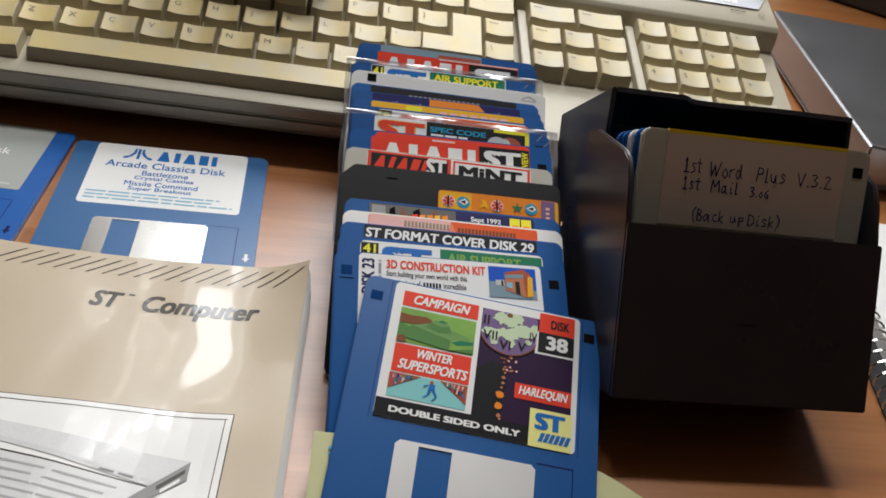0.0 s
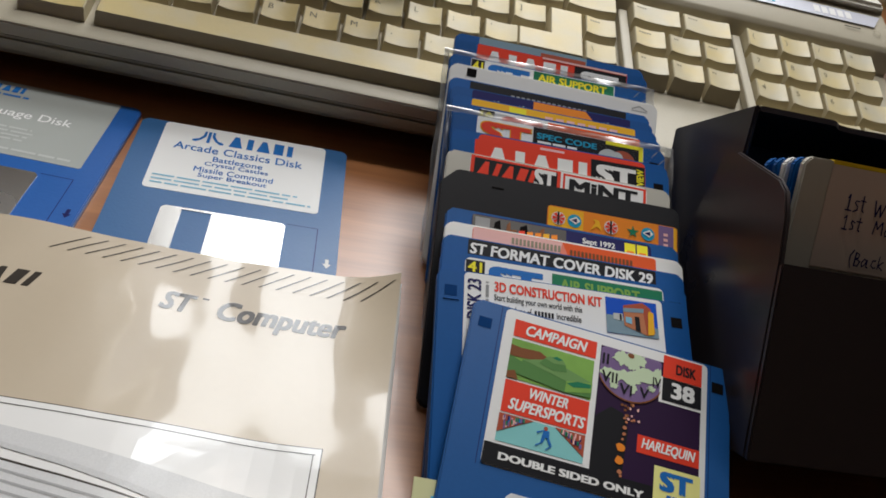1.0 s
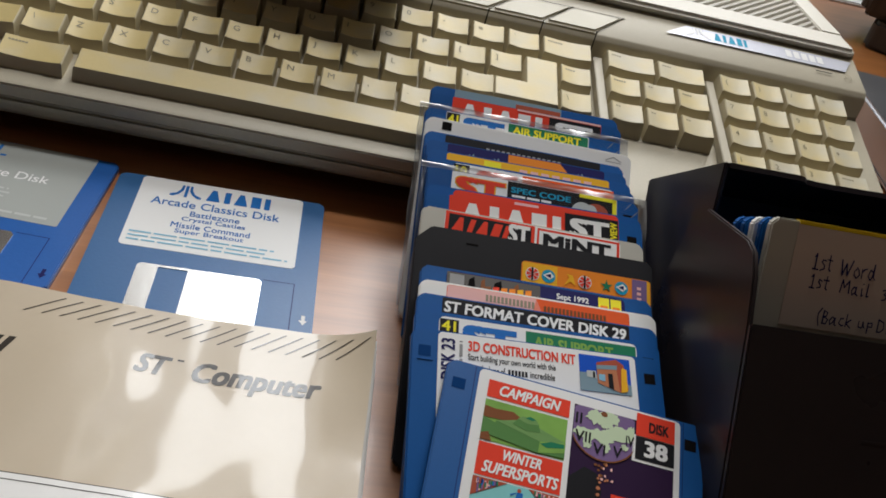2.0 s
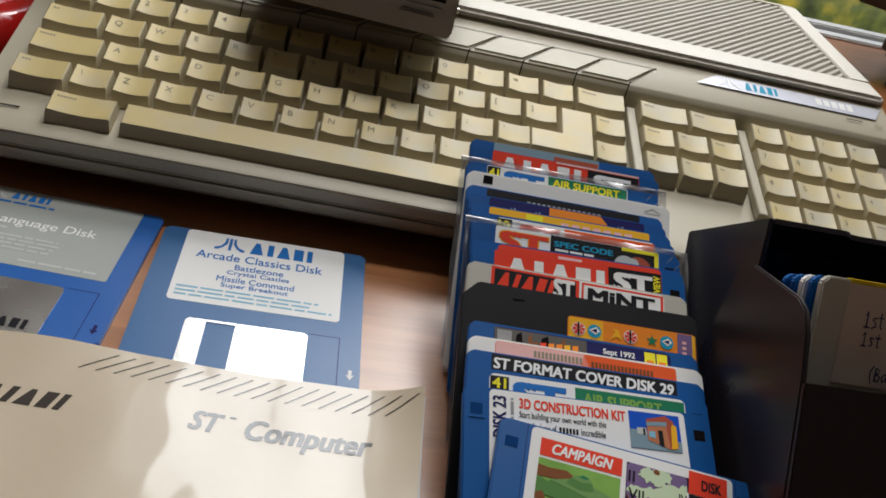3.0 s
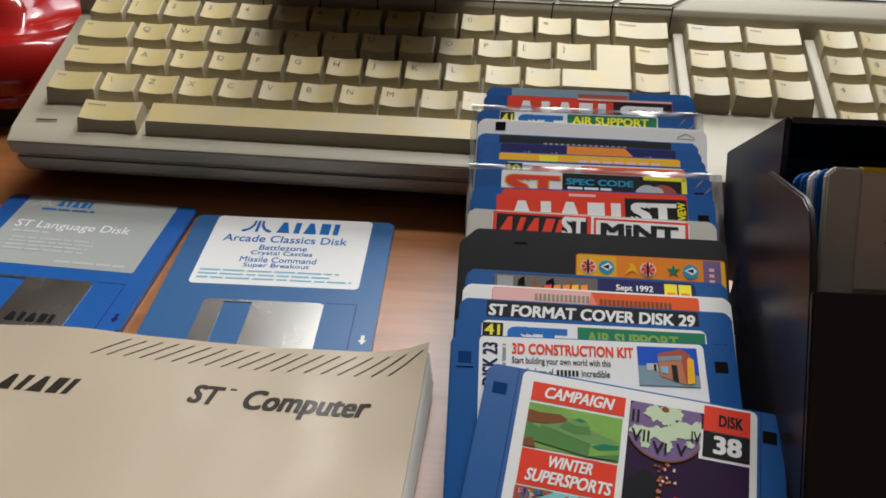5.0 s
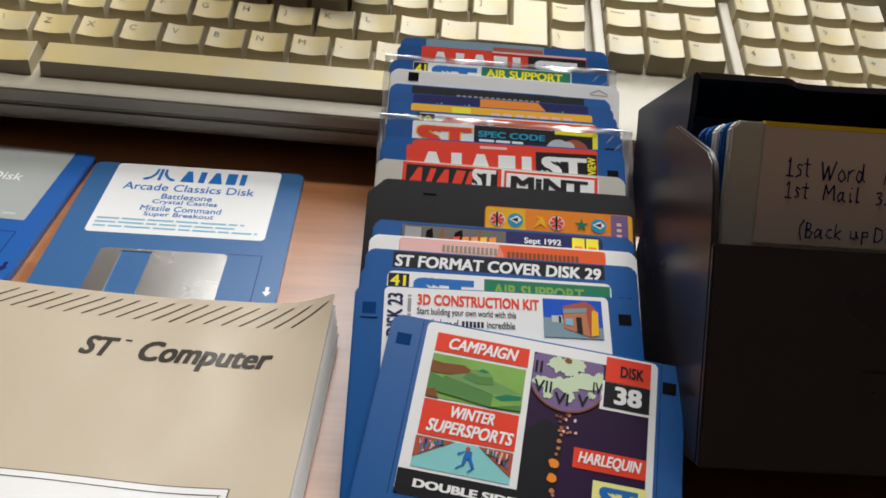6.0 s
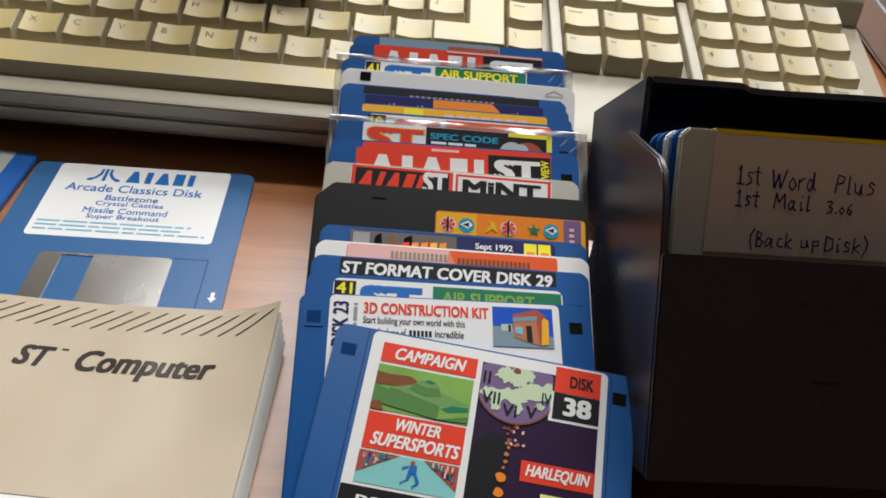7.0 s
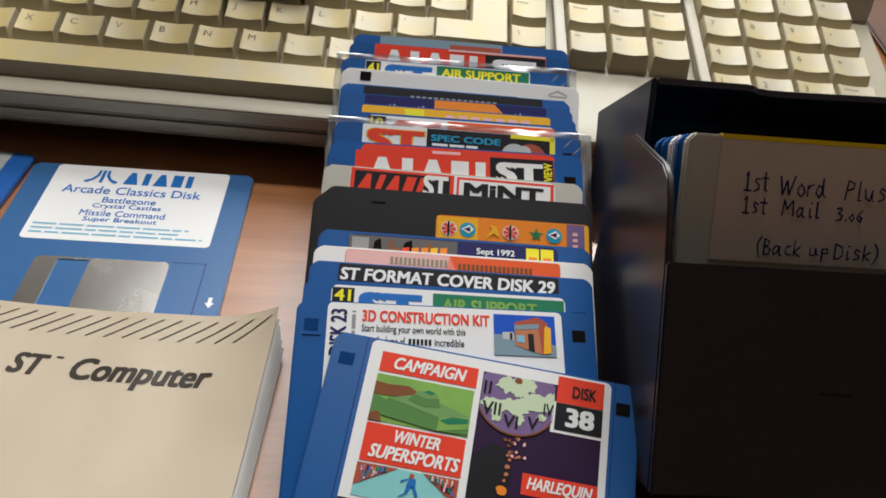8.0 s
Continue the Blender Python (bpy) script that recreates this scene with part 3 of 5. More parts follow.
def key(u, v, w=1.0, legend="", rows=1.0, small=False):
    k = (w, rows)
    if k not in cap_meshes:
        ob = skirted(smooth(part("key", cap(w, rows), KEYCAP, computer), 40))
        cap_meshes[k] = ob.data
    else:
        ob = new("key", cap_meshes[k])
        ob.parent = computer
    ob.matrix_basis = pose(u * PITCH, -v * PITCH * math.cos(radians(KSLOPE)), 0.0644 - v * PITCH * math.sin(radians(KSLOPE)), KSLOPE, 0, 0)
    if legend:
        if small:
            bm = joined(*[rect(0.0018 + 0.0014 * q, -0.0031, 0.0018 + 0.0014 * q + 0.0011, -0.0021, 0) for q in range(small)])
        else:
            bm = lettering(legend, 0.0024, -0.0058, None, -0.0024, 0, 0.012, keep=True)
        tw = w * PITCH - 0.0035
        for q in bm.verts:
            q.co.z = (-0.0011 * 4 * (q.co.x / tw) * (1 - q.co.x / tw) * 0.8 if w < 3 else 0) + 0.00012
        part("legend", bm, LEGEND, ob)
    return ob


for i, c in enumerate(["", "1", "2", "3", "4", "5", "6", "7", "8", "9", "0", "-", "=", "`"]):
    key(i, 0, 1.0, c or "E", small=0 if c else 3)
key(14.0, 0, 1.5, "b", small=6)
key(0, 1, 1.46, "t", small=2)
for i, c in enumerate("QWERTYUIOP[]"):
    key(1.5 + i, 1, 1.0, c)
key(14.48, 1, 0.97, "d", small=4)
key(0, 2, 1.74, "c", small=5)
for i, c in enumerate("ASDFGHJKL;'"):
    key(1.75 + i, 2, 1.0, c)
key(14.45, 2, 0.97, "\\")
key(-0.1, 3, 1.34, "s", small=3)
for i, c in enumerate("\\ZXCVBNM,./"):
    key(1.25 + i, 3, 1.0, c)
key(12.25, 3, 1.7, "s", small=3)
key(1.04, 4, 1.57, "a", small=6)
key(2.73, 4, 8.9)
key(11.75, 4, 1.5, "c", small=5)
# the L-shaped return key
ret = bmesh.new()
fx, t1, t2 = -0.85 * PITCH, PITCH - 0.0035, 2 * PITCH - 0.0072
outline = [(0, 0, -1, 1), (t1, 0, 1, 1), (t1, -t2, 1, -1), (fx, -t2, -1, -1), (fx, -PITCH, -1, 1), (0, -PITCH, -1, 1)]
rings = [[ret.verts.new((x + a * gx, y + (gy if c > 0 else -gy - lo), z)) for x, y, a, c in outline] for gx, gy, lo, z in ((0, 0, 0, 0), (0.0006, 0.0006, 0, -0.0007), (0.0013, 0.0012, 0.0042, -0.0105))]
ret.faces.new(rings[0])
for p, q in zip(rings, rings[1:]):
    for k in range(6):
        ret.faces.new((p[k], q[k], q[(k + 1) % 6], p[(k + 1) % 6]))
bmesh.ops.recalc_face_normals(ret, faces=ret.faces[:])
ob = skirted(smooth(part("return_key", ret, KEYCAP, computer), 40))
ob.matrix_basis = pose(13.5 * PITCH, -PITCH * math.cos(radians(KSLOPE)), 0.0644 - PITCH * math.sin(radians(KSLOPE)), KSLOPE, 0, 0)
HU, NU = 15.866, 19.255
key(HU, 0, 1.5, "h", small=4)
key(HU + 1.5, 0, 1.5, "u", small=4)
for r in (1, 2):
    for c in range(3):
        key(HU + c, r, 1.0, "i", small=(5, 2, 4)[c] if r == 1 else 2)
for r, row in enumerate(("()/*", "789-", "456+", "123")):
    for c, ch in enumerate(row):
        key(NU + c, r, 1.0, ch)
key(NU + 3, 3, 1.0, "e", rows=2.0, small=5)
key(NU, 4, 2.0, "0")
key(NU + 2, 4, 1.0, ".")
# raised light bars between the key fields, with a dark well edge
for u in (15.60, 18.99):
    slope_bar = pose(0, 0, 0.0529, math.degrees(math.atan2(0.0227, 0.0895)), 0, 0)
    smooth(part("divider", box(u * PITCH - 0.0012, u * PITCH + 0.0036, -0.0625, 0.0030, 0.0, 0.0052, 0.0004), CASE, computer)).matrix_basis = slope_bar
    part("well_edge", box(u * PITCH + 0.0037, u * PITCH + 0.0046, -0.0620, 0.0025, 0.0, 0.0012), DARKGAP, computer).matrix_basis = slope_bar

# ---- external drive on top of the computer ----
DX, DY = 0.0912, -0.0115
drive = thing("external_floppy_drive", "brown-grey plastic external floppy drive standing on the computer", "disk drive", computer.matrix_world @ pose(DX, DY, 0.0820, 0, 0, -5.5))
DW, DH, DD = 0.101, 0.030, 0.165
smooth(part("casing", box(0, DW, 0.004, DD, 0, DH, 0.0015), DRIVE, drive))
smooth(part("front_panel", box(0.0008, DW - 0.0008, 0, 0.0039, 0.0006, DH - 0.0006, 0.0008), DRIVE, drive))
part("disk_slot", box(0.068, DW - 0.006, -0.0004, 0.0005, 0.0180, 0.0196), DARKGAP, drive, "dark disk slot")
part("eject_button", box(0.0735, 0.0905, -0.0026, 0.0005, 0.0055, 0.0115, 0.0008), DRIVE, drive)
part("front_step", box(0.0010, DW - 0.0010, -0.0012, 0.0004, 0.0205, 0.0290, 0.0005), DRIVE, drive)
part("button_recess", box(0.071, 0.093, -0.0006, -0.0001, 0.0035, 0.0150), DRIVE, drive)
st = part("badge", box(0.004, 0.030, -0.0009, -0.0001, 0.0065, 0.0175, 0.0003), mat("badge_beige_plastic", (0.26, 0.235, 0.20), 0.5, stain=0.05), drive, "beige raised badge with a dark ring and a dull red bar")
part("badge_ring", turned(joined(*[flat([(0.0095 + r * math.cos(a), 0.012 + r * math.sin(a)) for a, r in ((k, 0.0038), (k + 0.32, 0.0038), (k + 0.32, 0.0022), (k, 0.0022))], 0) for k in [0.6 + q * 0.32 for q in range(16)]]), Matrix.Translation((0, -0.0014, 0)) @ Matrix.Rotation(radians(90), 4, "X")), PALEGREY, st)
part("badge_plate", box(0.0046, 0.0142, -0.0011, -0.00095, 0.0075, 0.0165), INK, st)
part("badge_bar", turned(joined(*[flat([(0.0150 + i * 0.0024 + a, 0.0098 + b) for a, b in ((0, 0), (0.0021, 0), (0.0021, 0.0042 - 0.0003 * i), (0, 0.0044 - 0.0003 * i))], 0) for i in range(5)]), Matrix.Translation((0, -0.0012, 0)) @ Matrix.Rotation(radians(90), 4, "X")), mat("dull_red_ink", (0.42, 0.05, 0.035), 0.5), st, "plain dull red shapes in place of a trade name")
part("screw", turned(prism([(0.0016 * math.cos(i * math.pi / 5), 0.0016 * math.sin(i * math.pi / 5)) for i in range(10)], 0, 0.0012), Matrix.Translation((DW, 0.012, 0.012)) @ Matrix.Rotation(radians(90), 4, "Y")), STEEL, drive, "small steel screw")
for fx in (0.012, DW - 0.012):
    for fy in (0.052, 0.150):
        part("foot", prism([(fx + 0.004 * math.cos(i * math.pi / 5), fy + 0.004 * math.sin(i * math.pi / 5)) for i in range(10)], -0.0006, 0.0003), RUBBER, drive)

# ---- floppy disks ----
TABBLUE = mat("dark_blue_tab", (0.002, 0.040, 0.16), 0.7, spec=0.05)
W, L, TH = 90 * MM, 94 * MM, 3.0 * MM
SIDEWAYS = ("black", "white")      # disks turned a quarter, so that a long side faces up


G_ROW = 'disks leaning in a row'


def disk(m, material, label, group, label_mat=None, lab=(10, 93, 80, 40), corner=2.0, shutter=STEEL, black_left=False, black_right=True, detail=False, notch=0.0):
    """A 90 by 94 mm floppy disk, label end at +y, lying face up on z = 0."""
    d = thing("floppy_disk", label, "floppy disk", m, group)
    out = [(0.0022, 0), (W - 0.0050, 0), (W, 0.0050), (W, L - 0.0022), (W - 0.0022, L), (0.0022, L), (0, L - 0.0022), (0, 0.0022)]
    if notch:
        out = [(0.0022, 0), (L - 0.0022, 0), (L, 0.0022), (L, W - 0.0022), (L - 0.0022, W), (notch * MM, W), (0, W - notch * MM), (0, 0.0022)]
    smooth(part("casing", prism(out, 0, TH, bevel=0.0005), material, d))
    if not notch:
        part("write_protect_hole", rect(W - 6.8 * MM, L - 10.2 * MM, W - 2.7 * MM, L - 6.3 * MM, TH + 0.00008), DARKGAP if black_right else material, d, "dark square write-protect hole")
    if not notch and (black_left or detail or not black_right):
        part("write_protect_tab", rect(2.8 * MM, L - 10.2 * MM, 6.8 * MM, L - 6.3 * MM, TH + 0.00008), DARKGAP if black_left else material, d)
    if shutter and not notch:
        bm = joined(prism([(x * MM, y * MM) for x, y in ((20.2, -0.3), (28.2, -0.3), (28.2, 32.4), (21.7, 32.4), (20.2, 30.9))], TH, TH + 0.00035),
                    prism([(x * MM, y * MM) for x, y in ((39.6, -0.3), (68.2, -0.3), (68.2, 30.9), (66.7, 32.4), (39.6, 32.4))], TH, TH + 0.00035),
                    box(28.2 * MM, 39.6 * MM, 31.2 * MM, 32.4 * MM, TH, TH + 0.00035), box(28.2 * MM, 39.6 * MM, -0.3 * MM, 2.5 * MM, TH, TH + 0.00035))
        part("shutter", bm, shutter, d, "sliding metal shutter")
        if detail:
            groove = joined(rect(68.6 * MM, 32.7 * MM, 81.2 * MM, 33.0 * MM, TH + 0.00006), rect(80.9 * MM, 0.5 * MM, 81.2 * MM, 32.7 * MM, TH + 0.00006))
            part("slide_groove", groove, INKNAVY, d)
            arrow = joined(rect(85.3 * MM, 11.5 * MM, 86.7 * MM, 14.5 * MM, TH + 0.00007), flat([(84.4 * MM, 11.6 * MM), (86 * MM, 9.0 * MM), (87.6 * MM, 11.6 * MM)], TH + 0.00007))
            part("arrow_mark", arrow, INKWHITE if detail == 1 else INKNAVY, d)
    sheet = None
    if label_mat:
        x0, y1, x1, y0 = [v * MM for v in lab]
        sheet = part("label", prism(rounded(x0, y0, x1, y1, corner * MM), TH, TH + 0.0001), label_mat, d)
    return d, sheet


Z1, Z2, Z3 = TH + 0.00022, TH + 0.00034, TH + 0.00046


def put(sheet, name, bm, material, label=""):
    return part(name, bm, material, sheet, label)


def mm_rect(sheet, name, x0, y0, x1, y1, z, material):
    return part(name, rect(x0 * MM, y0 * MM, x1 * MM, y1 * MM, z), material, sheet)


def words(sheet, s, x0, y0, x1, y1, z, material, bold=0.0, slant=0.0):
    return part("lettering", lettering(s, x0 * MM, y0 * MM, None if x1 is None else x1 * MM, y1 * MM, z, bold, slant), material, sheet)


# two disks lying flat on the desk
d, s = disk(pose(-0.1178, 0.3212, 0.0), BLUE_FLAT, "faded blue floppy disk with white games label on the desk", "disks lying flat", PAPER, (10.2, 93.2, 80.3, 42.6), detail=1, black_right=False)
put(s, "emblem", emblem(0.0230, 0.0812, 0.0362, 0.0902, Z1), INKBLUE)
put(s, "trade_bars", trade(0.0385, 0.0812, 0.0660, 0.0898, Z1), INKBLUE, "plain blue bars in place of a trade name")
words(s, "Arcade Classics Disk", 16.5, 73.4, 71, 78.8, Z1, INKBLUE, 0.012)
for i, (t, a, b) in enumerate((("Battlezone", 33.8, 54.6), ("Crystal Castles", 31, 57.5), ("Missile Command", 27.5, 60), ("Super Breakout", 29.8, 57.8))):
    words(s, t, a, 67.6 - i * 4.5, b, 71.4 - i * 4.5, Z1, INKBLUE, 0.012)
put(s, "small_print", lines(0.0125, 0.0445, 0.077, 0.0525, Z1, 3, 5, 0.36), PALECYAN)

d, s = disk(pose(-0.2152, 0.3327, 0.0, 0, 0, -3.7), BLUE_VIVID, "bright blue floppy disk with grey language label on the desk", "disks lying flat", PAPER_GREY, (9.8, 93.2, 80.9, 40.6), corner=1.0, detail=2, black_right=False)
put(s, "emblem", emblem(0.0140, 0.0850, 0.0240, 0.0910, Z1), PALEGREY)
put(s, "trade_bars", trade(0.0255, 0.0855, 0.0415, 0.0905, Z1), INKBLUE, "plain blue bars in place of a trade name")
put(s, "small_print", lines(0.020, 0.0810, 0.046, 0.0835, Z1, 1, 3), INKBLUE)
words(s, "ST Language Disk", 14.5, 65.8, 67.5, 73.0, Z1, INKWHITE, 0.012)
put(s, "small_print", lines(0.0155, 0.0625, 0.034, 0.0650, Z1, 1, 7), PALEGREY)
put(s, "small_print", lines(0.018, 0.049, 0.058, 0.060, Z1, 4, 9, 0.4), PALEGREY)
put(s, "small_print", lines(0.045, 0.0425, 0.078, 0.0450, Z1, 1, 11), PALEGREY)
part("shutter_mark", trade(0.0440, 0.0050, 0.0630, 0.0100, TH + 0.0006), INK, d, "plain dark bars stamped on the shutter")

# the leaning row of disks: far edge's y and slope of each, from the nearest backwards
TOPS = [  # kind, x and y of the far edge (left end, middle), slope, turn
    ("kit", 0.0028, 0.2985, 21.7, 0.6), ("extra", 0.0040, 0.3066, 22.3, -0.4), ("cover", 0.0050, 0.3148, 22.6, -1.2),
    ("pink", 0.0058, 0.3212, 23.4, -1.1), ("sept", 0.0065, 0.3305, 23.2, -1.3), ("black", 0.0037, 0.3446, 30.0, -0.9),
    ("mint", 0.0060, 0.3555, 29.4, -2.0), ("view", 0.0067, 0.3630, 31.6, 1.2), ("red", 0.0072, 0.3678, 31.6, 0.3), ("spec", 0.0079, 0.3782, 32.6, -0.75),
    ("ten", 0.0089, 0.3882, 31.9, -0.4), ("amber", 0.0087, 0.3948, 31.9, -0.3), ("navy", 0.0084, 0.4020, 32.0, -0.6), ("dark", 0.0081, 0.4082, 32.4, -1.1),
    ("white", 0.0080, 0.4139, 36.8, -2.0), ("air", 0.0076, 0.4205, 36.2, -0.4), ("back", 0.0100, 0.4315, 37.6, -0.75), ("rear", 0.0111, 0.4422, 36.5, -0.65)]


def leaning(x, y, slope, turn, wide=W, deep=L):
    """Pose of a disk whose far edge's upper side is at x, y, its near edge on the desk."""
    a, b = radians(slope), radians(turn)
    return pose(x, y - wide / 2 * math.sin(b), deep * math.sin(a) + TH * math.cos(a) + 0.0003, slope, 0, turn) @ pose(0, -deep, -TH)


POSE = {k: leaning(x, y, sl_, tn, *((L, W) if k in SIDEWAYS else (W, L))) for k, x, y, sl_, tn in TOPS}
G = G_ROW


def sleeve(m, label):
    """A clear bag round a disk, a little wider than it."""
    t = thing("plastic_sleeve", label, "plastic sleeve", m)
    bm = bmesh.new()
    nx, ny = 14, 12
    rnd = random.Random(4)
    for z, up in ((TH + 0.0007, 1), (-0.00025, -1)):
        g = [[bm.verts.new(((-2.4 + 96.6 * i / nx) * MM, (2 + 94.6 * j / ny) * MM, z + (up * rnd.uniform(0, 0.0005) if 0 < i < nx else -up * 0.0016) * (1 if up > 0 else 0.1))) for i in range(nx + 1)] for j in range(ny + 1)]
        for j in range(ny):
            for i in range(nx):
                bm.faces.new((g[j][i], g[j][i + 1], g[j + 1][i + 1], g[j + 1][i]))
    smooth(part("bag", bm, FILM, t), 60)
    for xa, xb in ((-2.5, -0.1), (90.1, 94.3)):
        bm = bmesh.new()
        rows = [[bm.verts.new(((xa + (xb - xa) * i / 3 + rnd.uniform(-0.3, 0.3) * (i in (0, 3) and j > 0)) * MM, (4 + 92.5 * j / 14) * MM, TH * 0.55 + rnd.uniform(-0.0007, 0.0007))) for i in range(4)] for j in range(15)]
        for p, q in zip(rows, rows[1:]):
            for i in range(3):
                bm.faces.new((p[i], p[i + 1], q[i + 1], q[i]))
        smooth(part("side_edge", bm, FILMHAZE, t, "milky crumpled side of the bag"), 50)
    bm = bmesh.new()
    rows = [[bm.verts.new(((-2.5 + 96.8 * i / 22) * MM, (94.1 + 2.6 * j / 3 + rnd.uniform(-0.25, 0.25) * (j > 0)) * MM, TH * 0.6 + rnd.uniform(-0.0005, 0.0005))) for i in range(23)] for j in range(4)]
    for p, q in zip(rows, rows[1:]):
        for i in range(22):
            bm.faces.new((p[i], p[i + 1], q[i + 1], q[i]))
    smooth(part("top_edge", bm, FILMHAZE, t, "milky folded edge of the bag"), 50)
    # shiny slivers stand in for streaks of glare along the film's folds
    for cx, cy, ln, a in ((85, 91, 6, 50), (88, 88, 7, 46), (91, 92, 6, 60), (40, 93.6, 9, 3), (66, 93.4, 7, -4)):
        ca, sa = math.cos(radians(a)), math.sin(radians(a))
        part("crease", flat([((cx + ca * u - sa * v) * MM, (cy + sa * u + ca * v) * MM) for u, v in ((-ln / 2, 0), (0, -0.3), (ln / 2, 0), (0, 0.3))], TH + 0.0014), FILMHAZE, t)
    return t


# building-game disk, the nearest of the row
d, s = disk(POSE["kit"], BLUE, "blue floppy disk with white building-game label in the row", G, PAPER, (9.2, 93.4, 80.2, 38), corner=1.6, black_right=True)
part("write_protect_tab", rect(2.6 * MM, L - 10.2 * MM, 6.8 * MM, L - 6.3 * MM, TH + 0.00008), TABBLUE, d)
part("tab_ridge", box(2.2 * MM, 7.6 * MM, L - 11.6 * MM, L - 11.3 * MM, TH, TH + 0.0003), BLUE, d)
words(s, "3D CONSTRUCTION KIT", 19.6, 87.5, 58.0, 91.3, Z1, RED, 0.05)
words(s, "Start building your own world with this", 19.6, 83.5, 50.6, 86.5, Z1, INK, 0.02)
words(s, "versatile demo of", 19.6, 79.8, 32.6, 82.8, Z1, INK, 0.02)
put(s, "maker_bars", bars(0.0336, 0.0804, 0.0404, 0.0824, Z1, 6, 0.3), INK, "plain dark bars in place of a maker's name")
words(s, "incredible", 41.4, 80.4, 50.2, 82.8, Z1, INK, 0.02)
words(s, "world creator", 29.6, 76.9, 41.2, 79.2, Z1, INK, 0.02)
put(s, "lettering", turned(lettering("DISK 23", 0, 0, 0.0150, 0.0048, Z1, 0.035), Matrix.Translation((0.0151, 0.0762, 0)) @ Matrix.Rotation(radians(90), 4, "Z")), INKNAVY)
put(s, "small_print", turned(lines(0, 0, 0.010, 0.0020, Z1, 1, 4), Matrix.Translation((0.0186, 0.0812, 0)) @ Matrix.Rotation(radians(90), 4, "Z")), INKGREY)


def kp(*pts):
    """Points of the small house picture, laid into its frame on the label."""
    return [((x - 1.8) * MM, (78.4 + (y - 72) * 0.752) * MM) for x, y in pts]


put(s, "picture_sky", flat(kp((61, 72), (79.8, 72), (79.8, 90), (61, 90)), Z1), SKYBLUE)
put(s, "picture_ground", flat(kp((61, 72), (79.8, 72), (79.8, 77), (66, 81), (61, 81)), Z2), GREYBLUE)
put(s, "picture_far_wall", flat(kp((63.6, 79), (67, 78.6), (67, 82.2), (63.6, 82)), Z2 + 0.00004), PALEGREY)
put(s, "picture_far_door", flat(kp((65.8, 78.8), (66.6, 78.7), (66.6, 81.8), (65.8, 81.8)), Z2 + 0.00008), INK)
put(s, "picture_house", flat(kp((67.4, 76.4), (75.4, 72.8), (74.6, 84.6), (67.3, 83.4)), Z3), BRICKLIGHT)
put(s, "picture_house_side", flat(kp((75.4, 72.8), (78.6, 74.6), (77.4, 86.6), (75.0, 88.8), (74.6, 84.6)), Z3), BRICKRED)
put(s, "picture_lintel", flat(kp((67.2, 83.2), (74.7, 84.0), (74.9, 86.2), (67.2, 85.2)), Z3 + 0.00006), GREYBLUE)
put(s, "picture_roof", flat(kp((67.2, 85.2), (74.9, 86.2), (76.4, 87.6), (74.6, 89.2), (67.4, 86.6)), Z3 + 0.00003), BRICKRED)
put(s, "picture_door", flat(kp((71.4, 74.8), (73.2, 73.9), (73.0, 81.6), (71.3, 81.6)), Z3 + 0.0001), INK)
put(s, "picture_window", flat(kp((67.9, 78.0), (70.2, 77.4), (70.2, 80.8), (67.9, 80.8)), Z3 + 0.0001), PALECYAN)
put(s, "picture_post", flat(kp((75.8, 72.9), (78.2, 73.6), (78.4, 84.4), (76.9, 85.4), (76.4, 84.2)), Z3 + 0.0001), AMBER)

d, s = disk(POSE["extra"], BLUE, "blue floppy disk with white and green label in the row", G, PAPER, (8.6, 92.3, 81, 38))
mm_rect(s, "print_panel", 8.9, 84, 15.6, 91.4, Z1, INK)
words(s, "41", 9.6, 86.8, 14.6, 90.8, Z2, YELLOW, 0.04)
words(s, "ST", 16.9, 80, 36.4, 90.4, Z1, INKBLUE, 0.09)
mm_rect(s, "print_panel", 39.7, 80, 80.6, 91.2, Z1, GREEN)
words(s, "AIR SUPPORT", 42.6, 85, 72, 89.6, Z2, LIME, 0.05)

d, s = disk(POSE["cover"], BLUE, "blue floppy disk with black cover-disk label in the row", G, INK, (9.1, 93.2, 79.0, 38), corner=0.6)
words(s, "ST FORMAT COVER DISK 29", 9.8, 87.5, 77.8, 91.9, Z1, INKWHITE, 0.05, 0.08)

d, s = disk(POSE["pink"], WHITE_P, "white floppy disk with pink and orange label in the row", G, None, black_right=False)
s = part("label", prism(rounded(0.0100, 0.045, 0.0793, 0.0930, 0.001), TH, TH + 0.0001), VERMILION, d, "pink and orange label put on upside down")
put(s, "print_panel", flat([(x * MM, y * MM) for x, y in ((10.2, 80), (40.4, 80), (43.4, 92.8), (10.2, 92.8))], Z1), PINK)
put(s, "print_panel", flat([(x * MM, y * MM) for x, y in ((40.4, 80), (48.6, 80), (43.4, 92.8))], Z1), mat("salmon_ink", (0.88, 0.26, 0.18), 0.40, spec=0.11))
put(s, "maker_bars", bars(0.0244, 0.0886, 0.0426, 0.0912, Z2, 13, 0.35), LEGEND, "plain dark bars in place of a maker's name")
put(s, "maker_bars", bars(0.0462, 0.0880, 0.0700, 0.0904, Z2, 17, 0.35), BROWN, "plain dark bars in place of a person's name")

